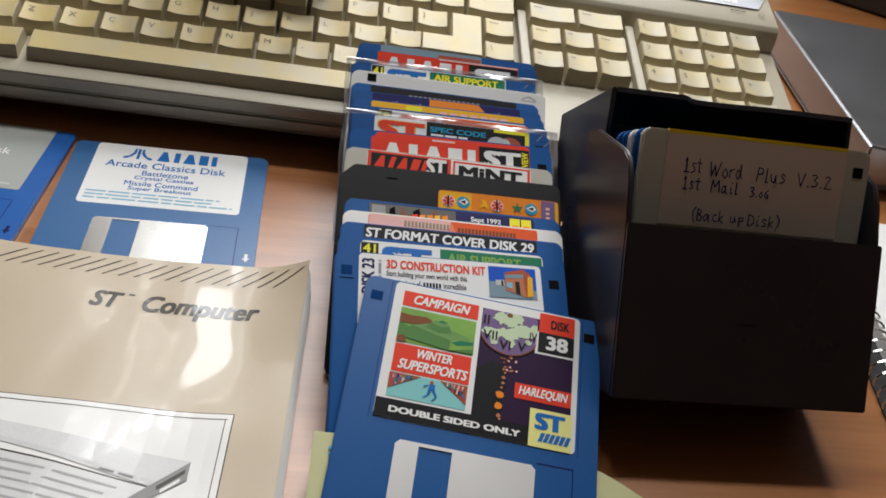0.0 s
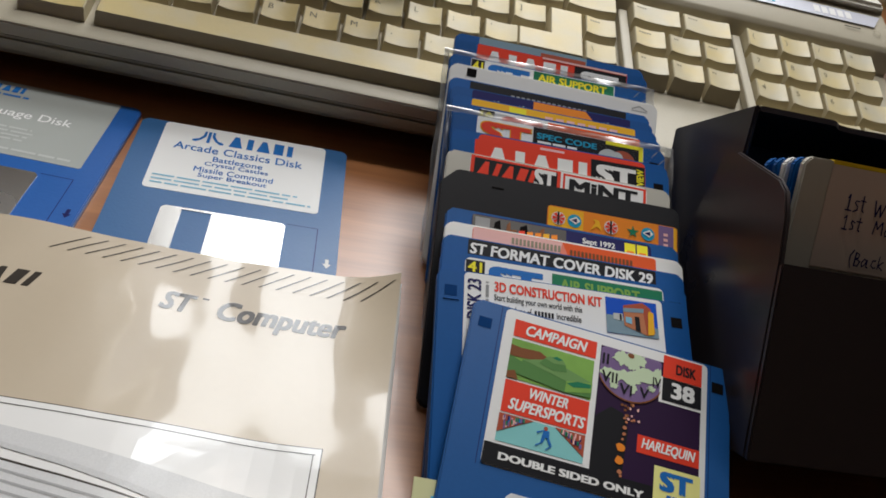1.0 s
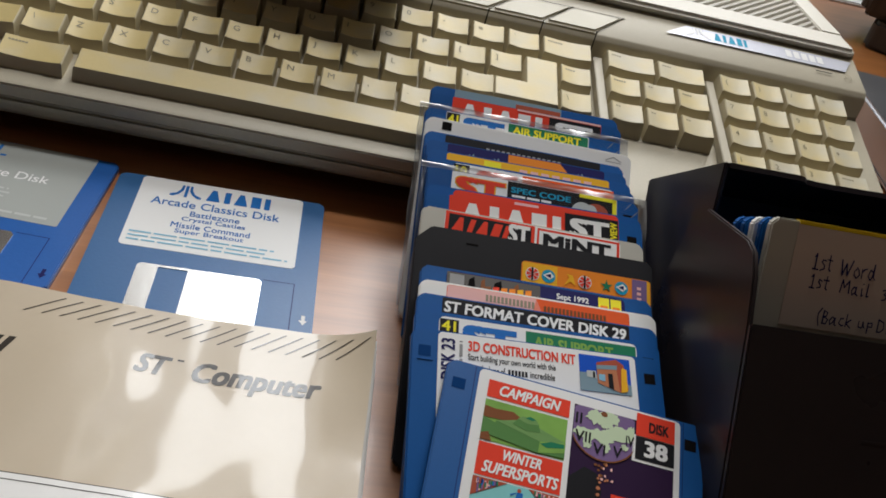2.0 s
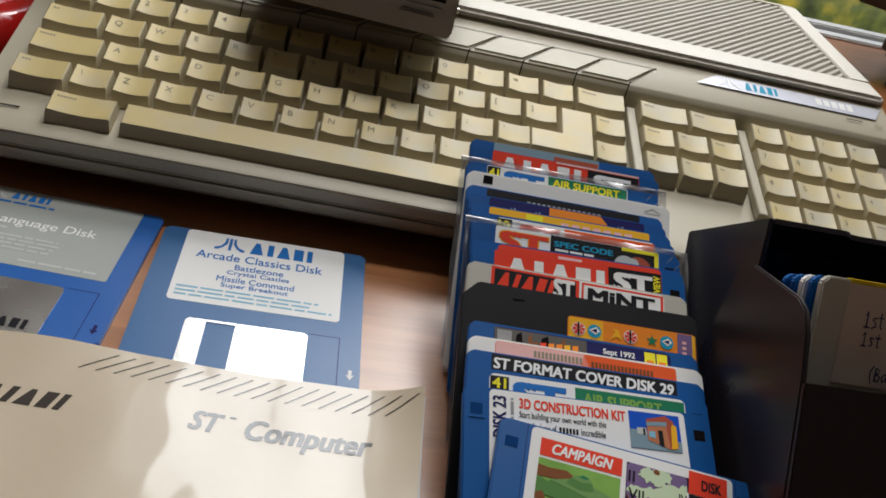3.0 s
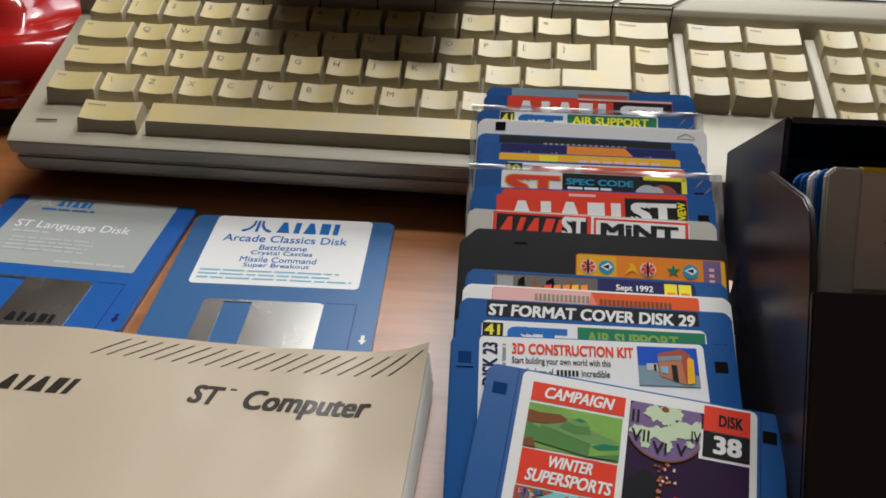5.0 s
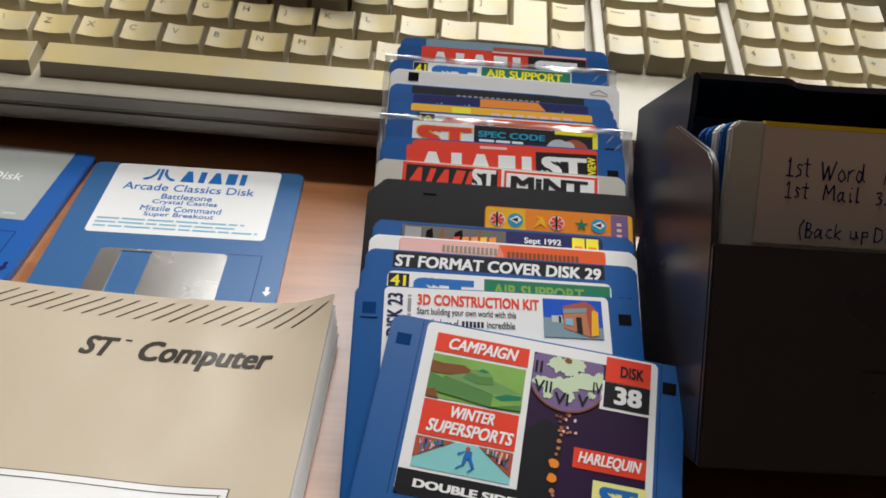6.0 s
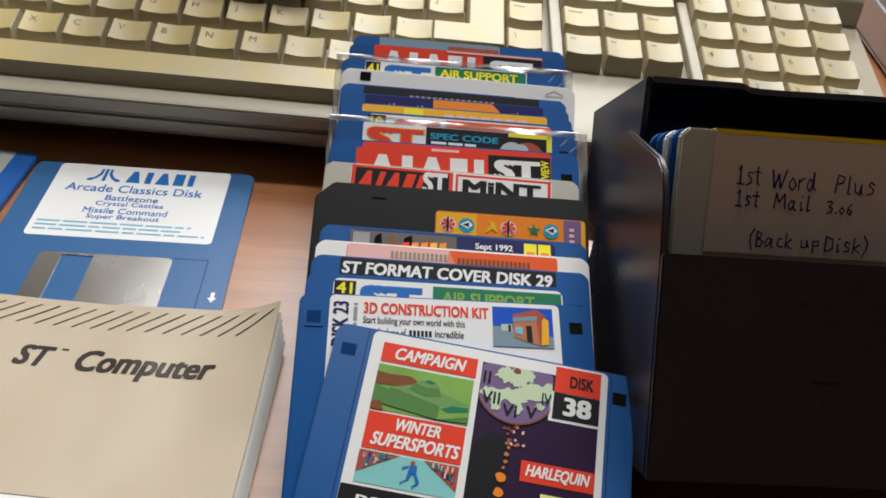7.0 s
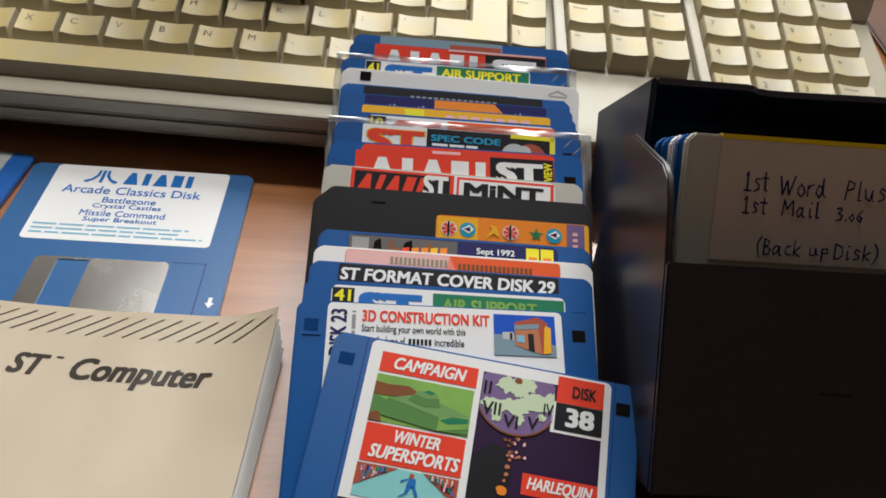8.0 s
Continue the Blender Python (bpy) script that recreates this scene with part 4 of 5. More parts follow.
d, s = disk(POSE["sept"], BLUE, "blue floppy disk with a dark game label dated September 1992", G, INKNAVY, (9.8, 92.6, 79, 38))
mm_rect(s, "print_panel", 10, 80, 45.6, 92.2, Z1, DARKBROWN)
for px, pw, pm in ((17.5, 4.0, DARKGAP), (22.4, 2.6, BROWN), (27.0, 5.0, DARKGAP), (35.0, 3.0, BROWN)):
    put(s, "print_shape", flat([(x * MM, y * MM) for x, y in ((px, 80), (px + pw, 80), (px + pw * 0.7, 91.6), (px + pw * 0.2, 90.2))], Z1 + 0.00004), pm)
for k, pm in enumerate((BROWN, RED, ORANGE, ORANGE, AMBER, ORANGE)):
    put(s, "trade_bars", flat([((24.2 + k * 3.1 + a) * MM, b * MM) for a, b in ((0, 84), (2.4, 84), (2.5, 88.6 + 0.2 * k), (0.2, 88.2 + 0.2 * k))], Z2), pm, "plain orange bars of unreadable lettering")
mm_rect(s, "print_panel", 11.0, 85.2, 16.5, 91.4, Z2, INKGREY)
words(s, "Sept 1992", 51.9, 87.4, 64.6, 90.4, Z2, INKWHITE, 0.03)
mm_rect(s, "print_panel", 68.4, 80, 77.5, 91.7, Z1, YELLOW)
mm_rect(s, "print_shape", 72.7, 80, 73.2, 91.7, Z2, INKNAVY)
for px in (69.2, 74.0):
    mm_rect(s, "print_shape", px, 84.6, px + 2.8, 88.4, Z2, ORANGE)

d, s = disk(POSE["black"], BLACK_P, "black floppy disk with small orange label in the row", G, ORANGE, (41.2, 81.8, 92.9, 56), corner=1.4, notch=6.0)
mm_rect(s, "print_panel", 41.6, 56.5, 55.3, 81.3, Z1, AMBER)
mm_rect(s, "print_panel", 85.3, 56.5, 91.3, 81.5, Z1, PURPLE)
mm_rect(s, "print_panel", 91.3, 56.5, 92.6, 81.3, Z1, AMBER)
for cx, mt in ((45.5, INKWHITE), (51.8, INKCYAN), (66.2, INKWHITE), (80.9, INKCYAN)):
    put(s, "roundel", disc(cx * MM, 76.9 * MM, 2.7 * MM, Z2), mt)
    if mt is INKWHITE:
        put(s, "roundel_mark", joined(*[flat([((cx + 2.5 * r * math.cos(a)) * MM, (76.9 + 2.5 * r * math.sin(a)) * MM) for a, r in ((k - 0.32, 1), (k + 0.32, 1), (k, 0.1))], Z3) for k in (0.0, 0.9, 2.24, 3.14, 4.0, 5.4)]), RED)
        put(s, "roundel_mark", rect((cx - 0.5) * MM, 74.3 * MM, (cx + 0.3) * MM, 79.5 * MM, Z3 + 0.00004), INK)
    else:
        put(s, "roundel_mark", flat([((cx + a) * MM, (76.9 + b) * MM) for a, b in ((-2.2, 0.2), (0.6, 1.8), (2.2, 0.2), (0.4, -1.4))], Z3), INKWHITE)
        put(s, "roundel_mark", flat([((cx + a) * MM, (76.9 + b) * MM) for a, b in ((-1.4, 0.2), (0.9, 1.1), (0.9, -0.7))], Z3 + 0.00004), INKNAVY)
put(s, "star", flat([((74.9 + r * math.sin(a)) * MM, (76.8 + r * math.cos(a)) * MM) for a, r in [(k * math.pi / 5, 2.6 if k % 2 == 0 else 1.0) for k in range(10)]], Z2), GREEN)
put(s, "print_shape", flat([(x * MM, y * MM) for x, y in ((58, 74.4), (60, 77.8), (59, 79.2), (61.4, 78.8), (62.6, 74.8), (60.6, 76.2))], Z2), AMBER)
put(s, "small_print", lines(0.0872, 0.0720, 0.0890, 0.0785, Z2, 3, 4), PINK)
part("moulded_mark", rect(19.4 * MM, 84.4 * MM, 24.0 * MM, 85.1 * MM, TH + 0.0001), DARKGAP, d)

d, s = disk(POSE["mint"], GREY_P, "grey floppy disk with red and black label in the row", G, PAPER, (9.2, 93.2, 80.2, 38), black_right=False)
mm_rect(s, "print_panel", 9.4, 80, 45.0, 93.0, Z1, RED)
mm_rect(s, "print_panel", 10.8, 80, 43.6, 92.0, Z2, INK)
put(s, "trade_bars", trade(0.0118, 0.0848, 0.0338, 0.0909, Z3, 0.0016), RED, "plain red shapes in place of a trade name")
words(s, "ST", 34.4, 84, 43.0, 92.2, Z3, INKWHITE, 0.07)
mm_rect(s, "print_panel", 46.0, 80, 79.8, 92.6, Z1, RED)
mm_rect(s, "print_panel", 46.8, 80, 78.6, 91.6, Z2, PAPER)
words(s, "MiNT", 48.4, 84.6, 76.2, 90.6, Z3, INK, 0.065)

d, s = disk(POSE["view"], BLUE, "blue floppy disk with a red and black magazine label", G, RED, (9.6, 93.8, 79.6, 38), corner=0.6)
put(s, "trade_bars", trade(0.0146, 0.0825, 0.0552, 0.0914, Z1), INKWHITE, "plain white shapes in place of a trade name")
mm_rect(s, "print_panel", 56.8, 79, 79.4, 93.6, Z1, INK)
words(s, "ST", 58.8, 83.6, 75.6, 91.9, Z2, INKWHITE, 0.085)
put(s, "lettering", turned(lettering("VIEW", 0, 0, 0.0072, 0.0030, Z2, 0.05), Matrix.Translation((0.0789, 0.0852, 0)) @ Matrix.Rotation(radians(90), 4, "Z")), YELLOW)

d, s = disk(POSE["red"], BLUE, "blue floppy disk with a red label mostly hidden in the row", G, RED, (11, 93.2, 80, 38))
mm_rect(s, "print_shape", 36, 90.6, 46, 92.0, Z1, PINK)
d, s = disk(POSE["spec"], BLUE, "blue floppy disk with a code label inside a clear sleeve", G, PAPER, (10.2, 93.6, 80.4, 38), corner=0.6)
words(s, "ST", 11.4, 82.6, 33.0, 92.2, Z1 - 0.00004, AMBER, 0.12)
words(s, "ST", 11.9, 83, 32.4, 91.9, Z1 + 0.00004, RED, 0.08)
mm_rect(s, "print_panel", 33.4, 80, 80.2, 93.4, Z1, INK)
words(s, "SPEC CODE", 34.9, 88.5, 60.3, 91.1, Z2, INKCYAN, 0.05)
put(s, "small_print", lines(0.0354, 0.0858, 0.0524, 0.0876, Z2, 1, 21), INKWHITE)
mm_rect(s, "print_panel", 64.0, 91.8, 80.2, 93.4, Z2, YELLOW)
mm_rect(s, "print_panel", 78.4, 80, 80.2, 93.4, Z2, YELLOW)
put(s, "print_shape", disc(0.0655, 0.0850, 0.0048, Z2), PALEGREY)
put(s, "print_shape", disc(0.0715, 0.0845, 0.0056, Z2 + 0.00004), BRICKRED)
put(s, "print_shape", disc(0.0690, 0.0865, 0.0026, Z3), PALEGREY)
sleeve(POSE["spec"], "clear plastic sleeve round a blue floppy disk")

d, s = disk(POSE["ten"], BLUE, "blue floppy disk with a white and red label in the row", G, PAPER, (10.4, 92.8, 80.6, 38))
mm_rect(s, "print_panel", 10.7, 84, 17.4, 92.4, Z1, INK)
words(s, "10", 11.6, 87, 16.4, 91.6, Z2, YELLOW, 0.04)
words(s, "ST", 20.4, 82, 38, 91.4, Z1, RED, 0.08)
mm_rect(s, "print_panel", 40.2, 80, 80.4, 92.2, Z1, VERMILION)
d, s = disk(POSE["amber"], BLUE, "blue floppy disk with an amber label in the row", G, AMBER, (8.4, 93.2, 80, 38), corner=1)
mm_rect(s, "print_panel", 24.4, 80, 31.8, 92.6, Z1, YELLOW)
put(s, "trade_bars", bars(0.040, 0.0870, 0.072, 0.0912, Z1, 7, 0.3), PINK, "plain pink bars of unreadable lettering")
d, s = disk(POSE["navy"], BLUE, "blue floppy disk with a navy and orange label in the row", G, INKNAVY, (9.4, 93.4, 79.6, 38), corner=1)
put(s, "print_shape", flat([(x * MM, y * MM) for x, y in ((36.1, 80), (70, 80), (62.3, 89.9), (59.3, 93.2), (36.1, 93.2))], Z1), ORANGE)
for px in (20.0, 31.0, 68.6):
    put(s, "print_shape", flat([(x * MM, y * MM) for x, y in ((px - 2, 88.0), (px - 1, 90), (px, 89.2), (px + 0.8, 90.4), (px + 2, 88.2))], Z1), GREYBLUE)
d, s = disk(POSE["dark"], BLUE, "blue floppy disk with a black label in the row", G, INK, (9.0, 93.2, 79.0, 38), corner=0.6)
put(s, "maker_bars", bars(0.0272, 0.0886, 0.0608, 0.0903, Z1, 15, 0.35), INKGREY, "plain grey bars of unreadable lettering")

d, s = disk(POSE["white"], WHITE_P, "plain white floppy disk turned sideways in the leaning row", G, None, notch=2.4)
part("write_protect_opening", rect(7.4 * MM, 84.8 * MM, 11.6 * MM, 88.6 * MM, TH + 0.00016), DARKGAP, d, "black square opening")
part("arrow_mark", joined(flat([(x * MM, y * MM) for x, y in ((81.8, 86.0), (85.4, 87.8), (89.0, 86.0), (89.0, 85.6), (85.4, 87.3), (81.8, 85.6))], TH + 0.0001), rect(0.0818, 0.0850, 0.0890, 0.0853, TH + 0.0001)), INKGREY, d)
d, s = disk(POSE["air"], BLUE, "blue floppy disk with flight-game label inside a clear sleeve", G, PAPER, (9.4, 93.4, 75, 38), corner=0.6)
mm_rect(s, "print_panel", 9.6, 84, 15.4, 93.0, Z1, INK)
words(s, "41", 10.2, 87.4, 14.8, 92.2, Z2, YELLOW, 0.04)
words(s, "ST", 17, 82, 35.8, 92.2, Z1, INKBLUE, 0.09)
mm_rect(s, "print_panel", 37.6, 80, 74.6, 93.0, Z1, GREEN)
words(s, "AIR SUPPORT", 39.6, 88.4, 71.2, 92.0, Z2, YELLOW, 0.05)
sleeve(POSE["air"], "clear plastic sleeve round a blue floppy disk")
d, s = disk(POSE["back"], BLUE, "blue floppy disk with red magazine label leaning on the computer", G, RED, (10.2, 93.6, 80, 38), corner=0.6)
put(s, "trade_bars", trade(0.0142, 0.0820, 0.0520, 0.0914, Z1), INKWHITE, "plain white shapes in place of a trade name")
mm_rect(s, "print_panel", 55.2, 79, 79.8, 92.4, Z1, INK)
words(s, "ST", 58, 82.4, 76, 90.8, Z2, INKWHITE, 0.085)
mm_rect(s, "print_shape", 40, 92.6, 79.8, 93.5, Z2, PINK)
d, s = disk(POSE["rear"], BLUE, "blue floppy disk at the far end leaning on the computer", G, GREYBLUE, (11, 93.8, 62, 38), corner=0.6)
mm_rect(s, "print_panel", 40, 80, 61.5, 92.0, Z1, BRICKRED)

# the loose disk lying on the front of the row
camp = Matrix.Translation((0.0153, 0.2868, 0.0365)) @ Matrix.Rotation(radians(-9.26), 4, "Z") @ Matrix.Rotation(radians(19.23), 4, "X") @ Matrix.Rotation(radians(2.84), 4, "Y") @ Matrix.Translation((0, -L, -TH))
rnd = random.Random(8)
d, s = disk(camp, BLUE_TOP, "blue floppy disk with colourful games label askew on the row", G, PAPER, (11.1, 93.2, 81.6, 39.0), corner=1.8, shutter=SILVER_P, black_left=False)
part("write_protect_tab", rect(2.6 * MM, L - 10.2 * MM, 7.0 * MM, L - 6.4 * MM, TH + 0.00008), TABBLUE, d)
part("slide_groove", joined(rect(68.6 * MM, 33.2 * MM, 81.5 * MM, 33.7 * MM, TH + 0.00006), rect(81.1 * MM, 0.5 * MM, 81.5 * MM, 33.6 * MM, TH + 0.00006)), INKNAVY, d)
for gx in (9.6, 82.6):
    part("label_recess", rect(gx * MM, 38.4 * MM, (gx + 0.2) * MM, 93.6 * MM, TH + 0.00006), INKNAVY, d)
mm_rect(s, "print_panel", 14.6, 83.8, 42.8, 90.0, Z1, RED)
words(s, "CAMPAIGN", 18.6, 85.0, 39.6, 88.9, Z2, INKWHITE, 0.045, 0.26)


def fld(*pts):
    """Points of the tank picture, in its frame on the label."""
    return [((14.5 + (x - 14.5) * 0.975) * MM, (68.7 + (y - 68.4) * 1.076) * MM) for x, y in pts]


def ice(*pts):
    """Points of the skiing picture, in its frame on the label."""
    return [((14.3 + (x - 14.5) * 0.968) * MM, (47.2 + (y - 43.6) * 0.836) * MM) for x, y in pts]


put(s, "picture_field", flat(fld((14.5, 68.4), (43.2, 68.4), (43.2, 81.6), (14.5, 81.6)), Z1), LIME)
put(s, "picture_hill", flat(fld((14.5, 75.6), (22, 76.0), (28.6, 77.4), (24.4, 79.4), (18, 79.0), (14.5, 79.4)), Z2), BROWN)
put(s, "picture_bank", flat(fld((14.5, 69.6), (17.6, 70.2), (19.2, 74.4), (14.5, 75.8)), Z2 + 0.00002), TANKGREEN)
put(s, "picture_bank", flat(fld((14.5, 68.4), (18.4, 68.4), (17.0, 71.2), (14.5, 70.4)), Z2 + 0.00004), BROWN)
put(s, "picture_tank", flat(fld((17.6, 70.2), (19.0, 75.2), (25.5, 77), (33, 76.6), (43.2, 73.6), (43.2, 69.0), (34, 68.5)), Z3), TANKGREEN)
put(s, "picture_hull_top", flat(fld((19.0, 75.2), (25.5, 77), (33, 76.6), (43.2, 73.8), (34.4, 72.2)), Z3 + 0.00004), TANKLIGHT)
put(s, "picture_hull_end", flat(fld((34.4, 72.2), (43.2, 73.8), (43.2, 70.6), (34.2, 68.6)), Z3 + 0.00006), LIME)
put(s, "picture_turret", flat(fld((24.6, 75.6), (26.2, 77.6), (33.4, 77.4), (34.2, 75.0), (29.4, 74.4)), Z3 + 0.00009), TANKGREEN)
put(s, "picture_turret_top", flat(fld((26.2, 77.6), (27.8, 78.8), (32.6, 78.4), (33.6, 77.2), (29.6, 76.7)), Z3 + 0.00012), TANKLIGHT)
put(s, "picture_hatch", flat(fld((28.6, 78.4), (30.2, 79.2), (32.4, 78.6), (31, 78.0)), Z3 + 0.00015), GREEN)
put(s, "picture_track", flat(fld((34.6, 71.6), (38.2, 73.0), (42.8, 73.2), (42.8, 72.0), (37, 70.8)), Z3 + 0.0001), GREEN)
mm_rect(s, "print_panel", 14.5, 57.0, 42.3, 68.0, Z1, RED)
words(s, "WINTER", 22.8, 63.4, 35.4, 67.0, Z2, INKWHITE, 0.045, 0.26)
words(s, "SUPERSPORTS", 16.6, 58.3, 41.6, 62.2, Z2, INKWHITE, 0.045, 0.26)
put(s, "picture_ice", flat(ice((14.5, 43.6), (43.2, 43.6), (43.2, 54.6), (14.5, 54.6)), Z1), TEAL)
put(s, "picture_crowd", flat(ice((14.5, 47), (26, 54.6), (14.5, 54.6)), Z2), BRICKRED)
put(s, "picture_crowd", flat(ice((43.2, 46), (33, 54.6), (43.2, 54.6)), Z2), BRICKRED)
for k, mt in enumerate((INKBLUE, PINK, INKNAVY, PINK, PURPLE, GREEN)):
    for i in range(10):
        side_x, v = rnd.choice((0, 1)), rnd.uniform(0, 1)
        px = 14.9 + 8.0 * v if side_x == 0 else 42.6 - 7.5 * v
        py = rnd.uniform(48.0 + 6 * v, 53.4)
        put(s, "picture_dab", flat(ice((px - 0.25, py - 0.9), (px + 0.3, py - 0.8), (px + 0.25, min(54.5, py + 0.9)), (px - 0.3, min(54.4, py + 0.8))), Z3 + 0.00002 * k), mt)
for pts in (((29.0, 49.6), (31.6, 49.2), (31.4, 52.2), (29.6, 52.4)), ((29.2, 51.6), (29.6, 52.2), (27.2, 51.0), (27.4, 50.4)), ((29.2, 49.8), (30.4, 49.6), (29.6, 47.4), (28.8, 47.6)),
            ((30.6, 49.6), (31.6, 49.4), (32.6, 47.2), (31.8, 46.8)), ((27.2, 45.8), (27.5, 45.5), (29.8, 47.4), (29.5, 47.7)), ((30.6, 45.0), (31.0, 44.8), (32.8, 46.8), (32.4, 47.0))):
    put(s, "picture_figure", flat(ice(*pts), Z3), INKBLUE)
put(s, "picture_figure", disc(29.4 * MM, 55.0 * MM, 0.7 * MM, Z3 + 0.00004, 9), BRICKRED)
mm_rect(s, "picture_night", 44.3, 45.8, 79.5, 89.6, Z1, DARKPURPLE)
put(s, "picture_shade", flat([(x * MM, y * MM) for x, y in ((44.4, 46), (54.6, 46), (55.6, 62), (53.6, 67.4), (49.4, 68.6), (44.4, 64))], Z1 + 0.00004), INK)


def clip_top(x, y):
    return (min(max(x, 44.5), 65.4) * MM, min(y, 89.5) * MM)


put(s, "picture_haze", flat([clip_top(55 + 11.8 * math.cos(a), 83.4 + 11.6 * math.sin(a)) for a in [k * math.pi / 20 for k in range(40)]], Z2), PURPLE)
rnd = random.Random(5)
for i, (cx, cy, rx, ry) in enumerate(((48.6, 80.0, 4.4, 2.0), (54.6, 80.4, 4.6, 2.2), (60.4, 82.4, 4.6, 2.6), (64.4, 84.0, 1.8, 2.4), (52, 86.8, 3.4, 2.6), (57, 87.4, 3.0, 2.4), (55.4, 84.6, 2.6, 1.2), (49.6, 76.8, 1.4, 1.8), (56.2, 76.8, 1.2, 1.8), (62.4, 78.6, 1.4, 1.0))):
    n = 26
    put(s, "picture_blot", flat([clip_top(cx + rx * (1 + 0.32 * noise.noise((i * 7.3, k * 0.9, 1.0))) * math.cos(2 * math.pi * k / n) + rnd.uniform(-0.35, 0.35), cy + ry * (1 + 0.5 * noise.noise((i * 3.1, k * 0.9, 4.0))) * math.sin(2 * math.pi * k / n) + rnd.uniform(-0.35, 0.35)) for k in range(n)], Z3 + i * 0.000005), PALEGREEN)
put(s, "picture_blot", flat([clip_top(54.6 + 1.4 * math.cos(k) * rnd.uniform(0.7, 1.2), 88.4 + 0.9 * math.sin(k)) for k in [q * 0.63 for q in range(10)]], Z3 + 0.00007), BROWN)
for i, t in enumerate(("II", "VII", "VI", "V", "IV")):
    a = (45.0, 45.2, 51.6, 58.4, 62.6)[i]
    words(s, t, a, (83, 76.8, 74.0, 74.6, 79.4)[i], a + (2.2, 5.4, 4.2, 3.2, 2.8)[i], (86.8, 80.6, 77.6, 78.2, 83)[i], Z3 + 0.0001, INK, 0.02)
put(s, "picture_rim", joined(*[flat([clip_top(55 + r * math.cos(a), 83.4 + 11.6 / 11.8 * r * math.sin(a)) for a, r in ((k, 12.0), (k + 0.16, 12.0), (k + 0.16, 11.5), (k, 11.5))], Z3 + 0.00012) for k in [3.6 + q * 0.16 for q in range(14)]]), BROWN)
for i, (bx, by, br) in enumerate(((54.8, 64.6, 0.5), (54.4, 62.6, 0.75), (54.4, 60.4, 0.6), (54.0, 58.6, 0.5), (53.6, 55.8, 1.5), (53.4, 51.4, 1.5), (53.8, 47.8, 0.8), (54.2, 46.6, 0.5))):
    put(s, "picture_bead", flat([((bx + br * rnd.uniform(0.8, 1.15) * math.cos(k * 0.7)) * MM, (by + br * rnd.uniform(0.8, 1.1) * math.sin(k * 0.7)) * MM) for k in range(9)], Z3), ORANGE if br > 1 else BRICKLIGHT)
for i in range(16):
    bx, by = 56.4 + rnd.gauss(0, 1.5), 68.6 + rnd.uniform(-3.2, 2.6)
    put(s, "picture_bead", flat([((bx + 0.55 * rnd.uniform(0.6, 1.3) * math.cos(k * 1.26)) * MM, (by + 0.55 * rnd.uniform(0.6, 1.3) * math.sin(k * 1.26)) * MM) for k in range(5)], Z3 + 0.00002 + i * 0.000004), (BROWN, PINK, BRICKLIGHT)[i % 3])
mm_rect(s, "print_panel", 65.0, 75.0, 79.6, 84.4, Z2, INKWHITE)
mm_rect(s, "print_panel", 66.0, 84.2, 79.5, 92.4, Z3, RED)
words(s, "DISK", 70.4, 86.2, 77.4, 90.0, Z3 + 0.0001, INK, 0.05)
mm_rect(s, "print_panel", 66.0, 75.9, 79.5, 84.0, Z3, INK)
words(s, "38", 69.0, 77.2, 77.2, 83.0, Z3 + 0.0001, INKWHITE, 0.06)
mm_rect(s, "print_panel", 58.8, 55.8, 79.4, 61.8, Z2, RED)
words(s, "HARLEQUIN", 60.2, 56.9, 78.2, 60.9, Z3, INKWHITE, 0.045, 0.26)
mm_rect(s, "print_panel", 11.2, 39.2, 66.4, 46.2, Z2, INK)
words(s, "DOUBLE SIDED ONLY", 16.0, 41.4, 62.0, 43.8, Z3, INKWHITE, 0.07)
mm_rect(s, "print_panel", 64.9, 39.1, 80.0, 53.2, Z2 + 0.00004, PALEYEL)
words(s, "ST", 66.8, 45.6, 77.6, 51.9, Z3, INKBLUE, 0.09)
put(s, "trade_bars", bars(0.0682, 0.0412, 0.0788, 0.0446, Z3, 6, 0.2, 0.0012), INKBLUE, "plain blue bars in place of a magazine name")

# pale yellow leaflet caught between the near end of the row and the loose disk
leaflet = thing("leaflet", "pale yellow paper leaflet tucked under the loose floppy disk", "leaflet", pose(0, 0, 0))


def leaf_z(x, y):
    return max(0.0007, 0.0034 + (y - 0.2010) * 0.36 * (1 - 0.9 * max(0.0, (x - 0.085) / 0.03)))


bm = bmesh.new()
grid = []
for j in range(13):
    v = j / 12
    row = []
    for i in range(17):
        u = i / 16
        far = 0.2296 - 0.0070 * u - 0.0075 * max(0.0, (u - 0.80) / 0.2) ** 2
        xx = -0.0010 - 0.0055 * (1 - v) + u * (0.1145 + 0.006 * (1 - v))
        yy = 0.140 + (far - 0.140) * v
        row.append(bm.verts.new((xx, yy, leaf_z(xx, yy))))
    grid.append(row)
for j in range(12):
    for i in range(16):
        bm.faces.new((grid[j][i], grid[j][i + 1], grid[j + 1][i + 1], grid[j + 1][i]))
ext = bmesh.ops.extrude_face_region(bm, geom=bm.faces[:])
for v in ext["geom"]:
    if isinstance(v, bmesh.types.BMVert):
        v.co.z -= 0.0004
bmesh.ops.recalc_face_normals(bm, faces=bm.faces[:])
smooth(part("sheet", bm, PADYEL, leaflet), 50)
for k in range(9):
    yy = 0.2235 - k * 0.0019
    part("print", flat([(0.0042, yy), (0.0056, yy), (0.0055, yy + 0.0011), (0.0041, yy + 0.0011)], leaf_z(0.005, yy) + 0.0006), INKCYAN, leaflet)

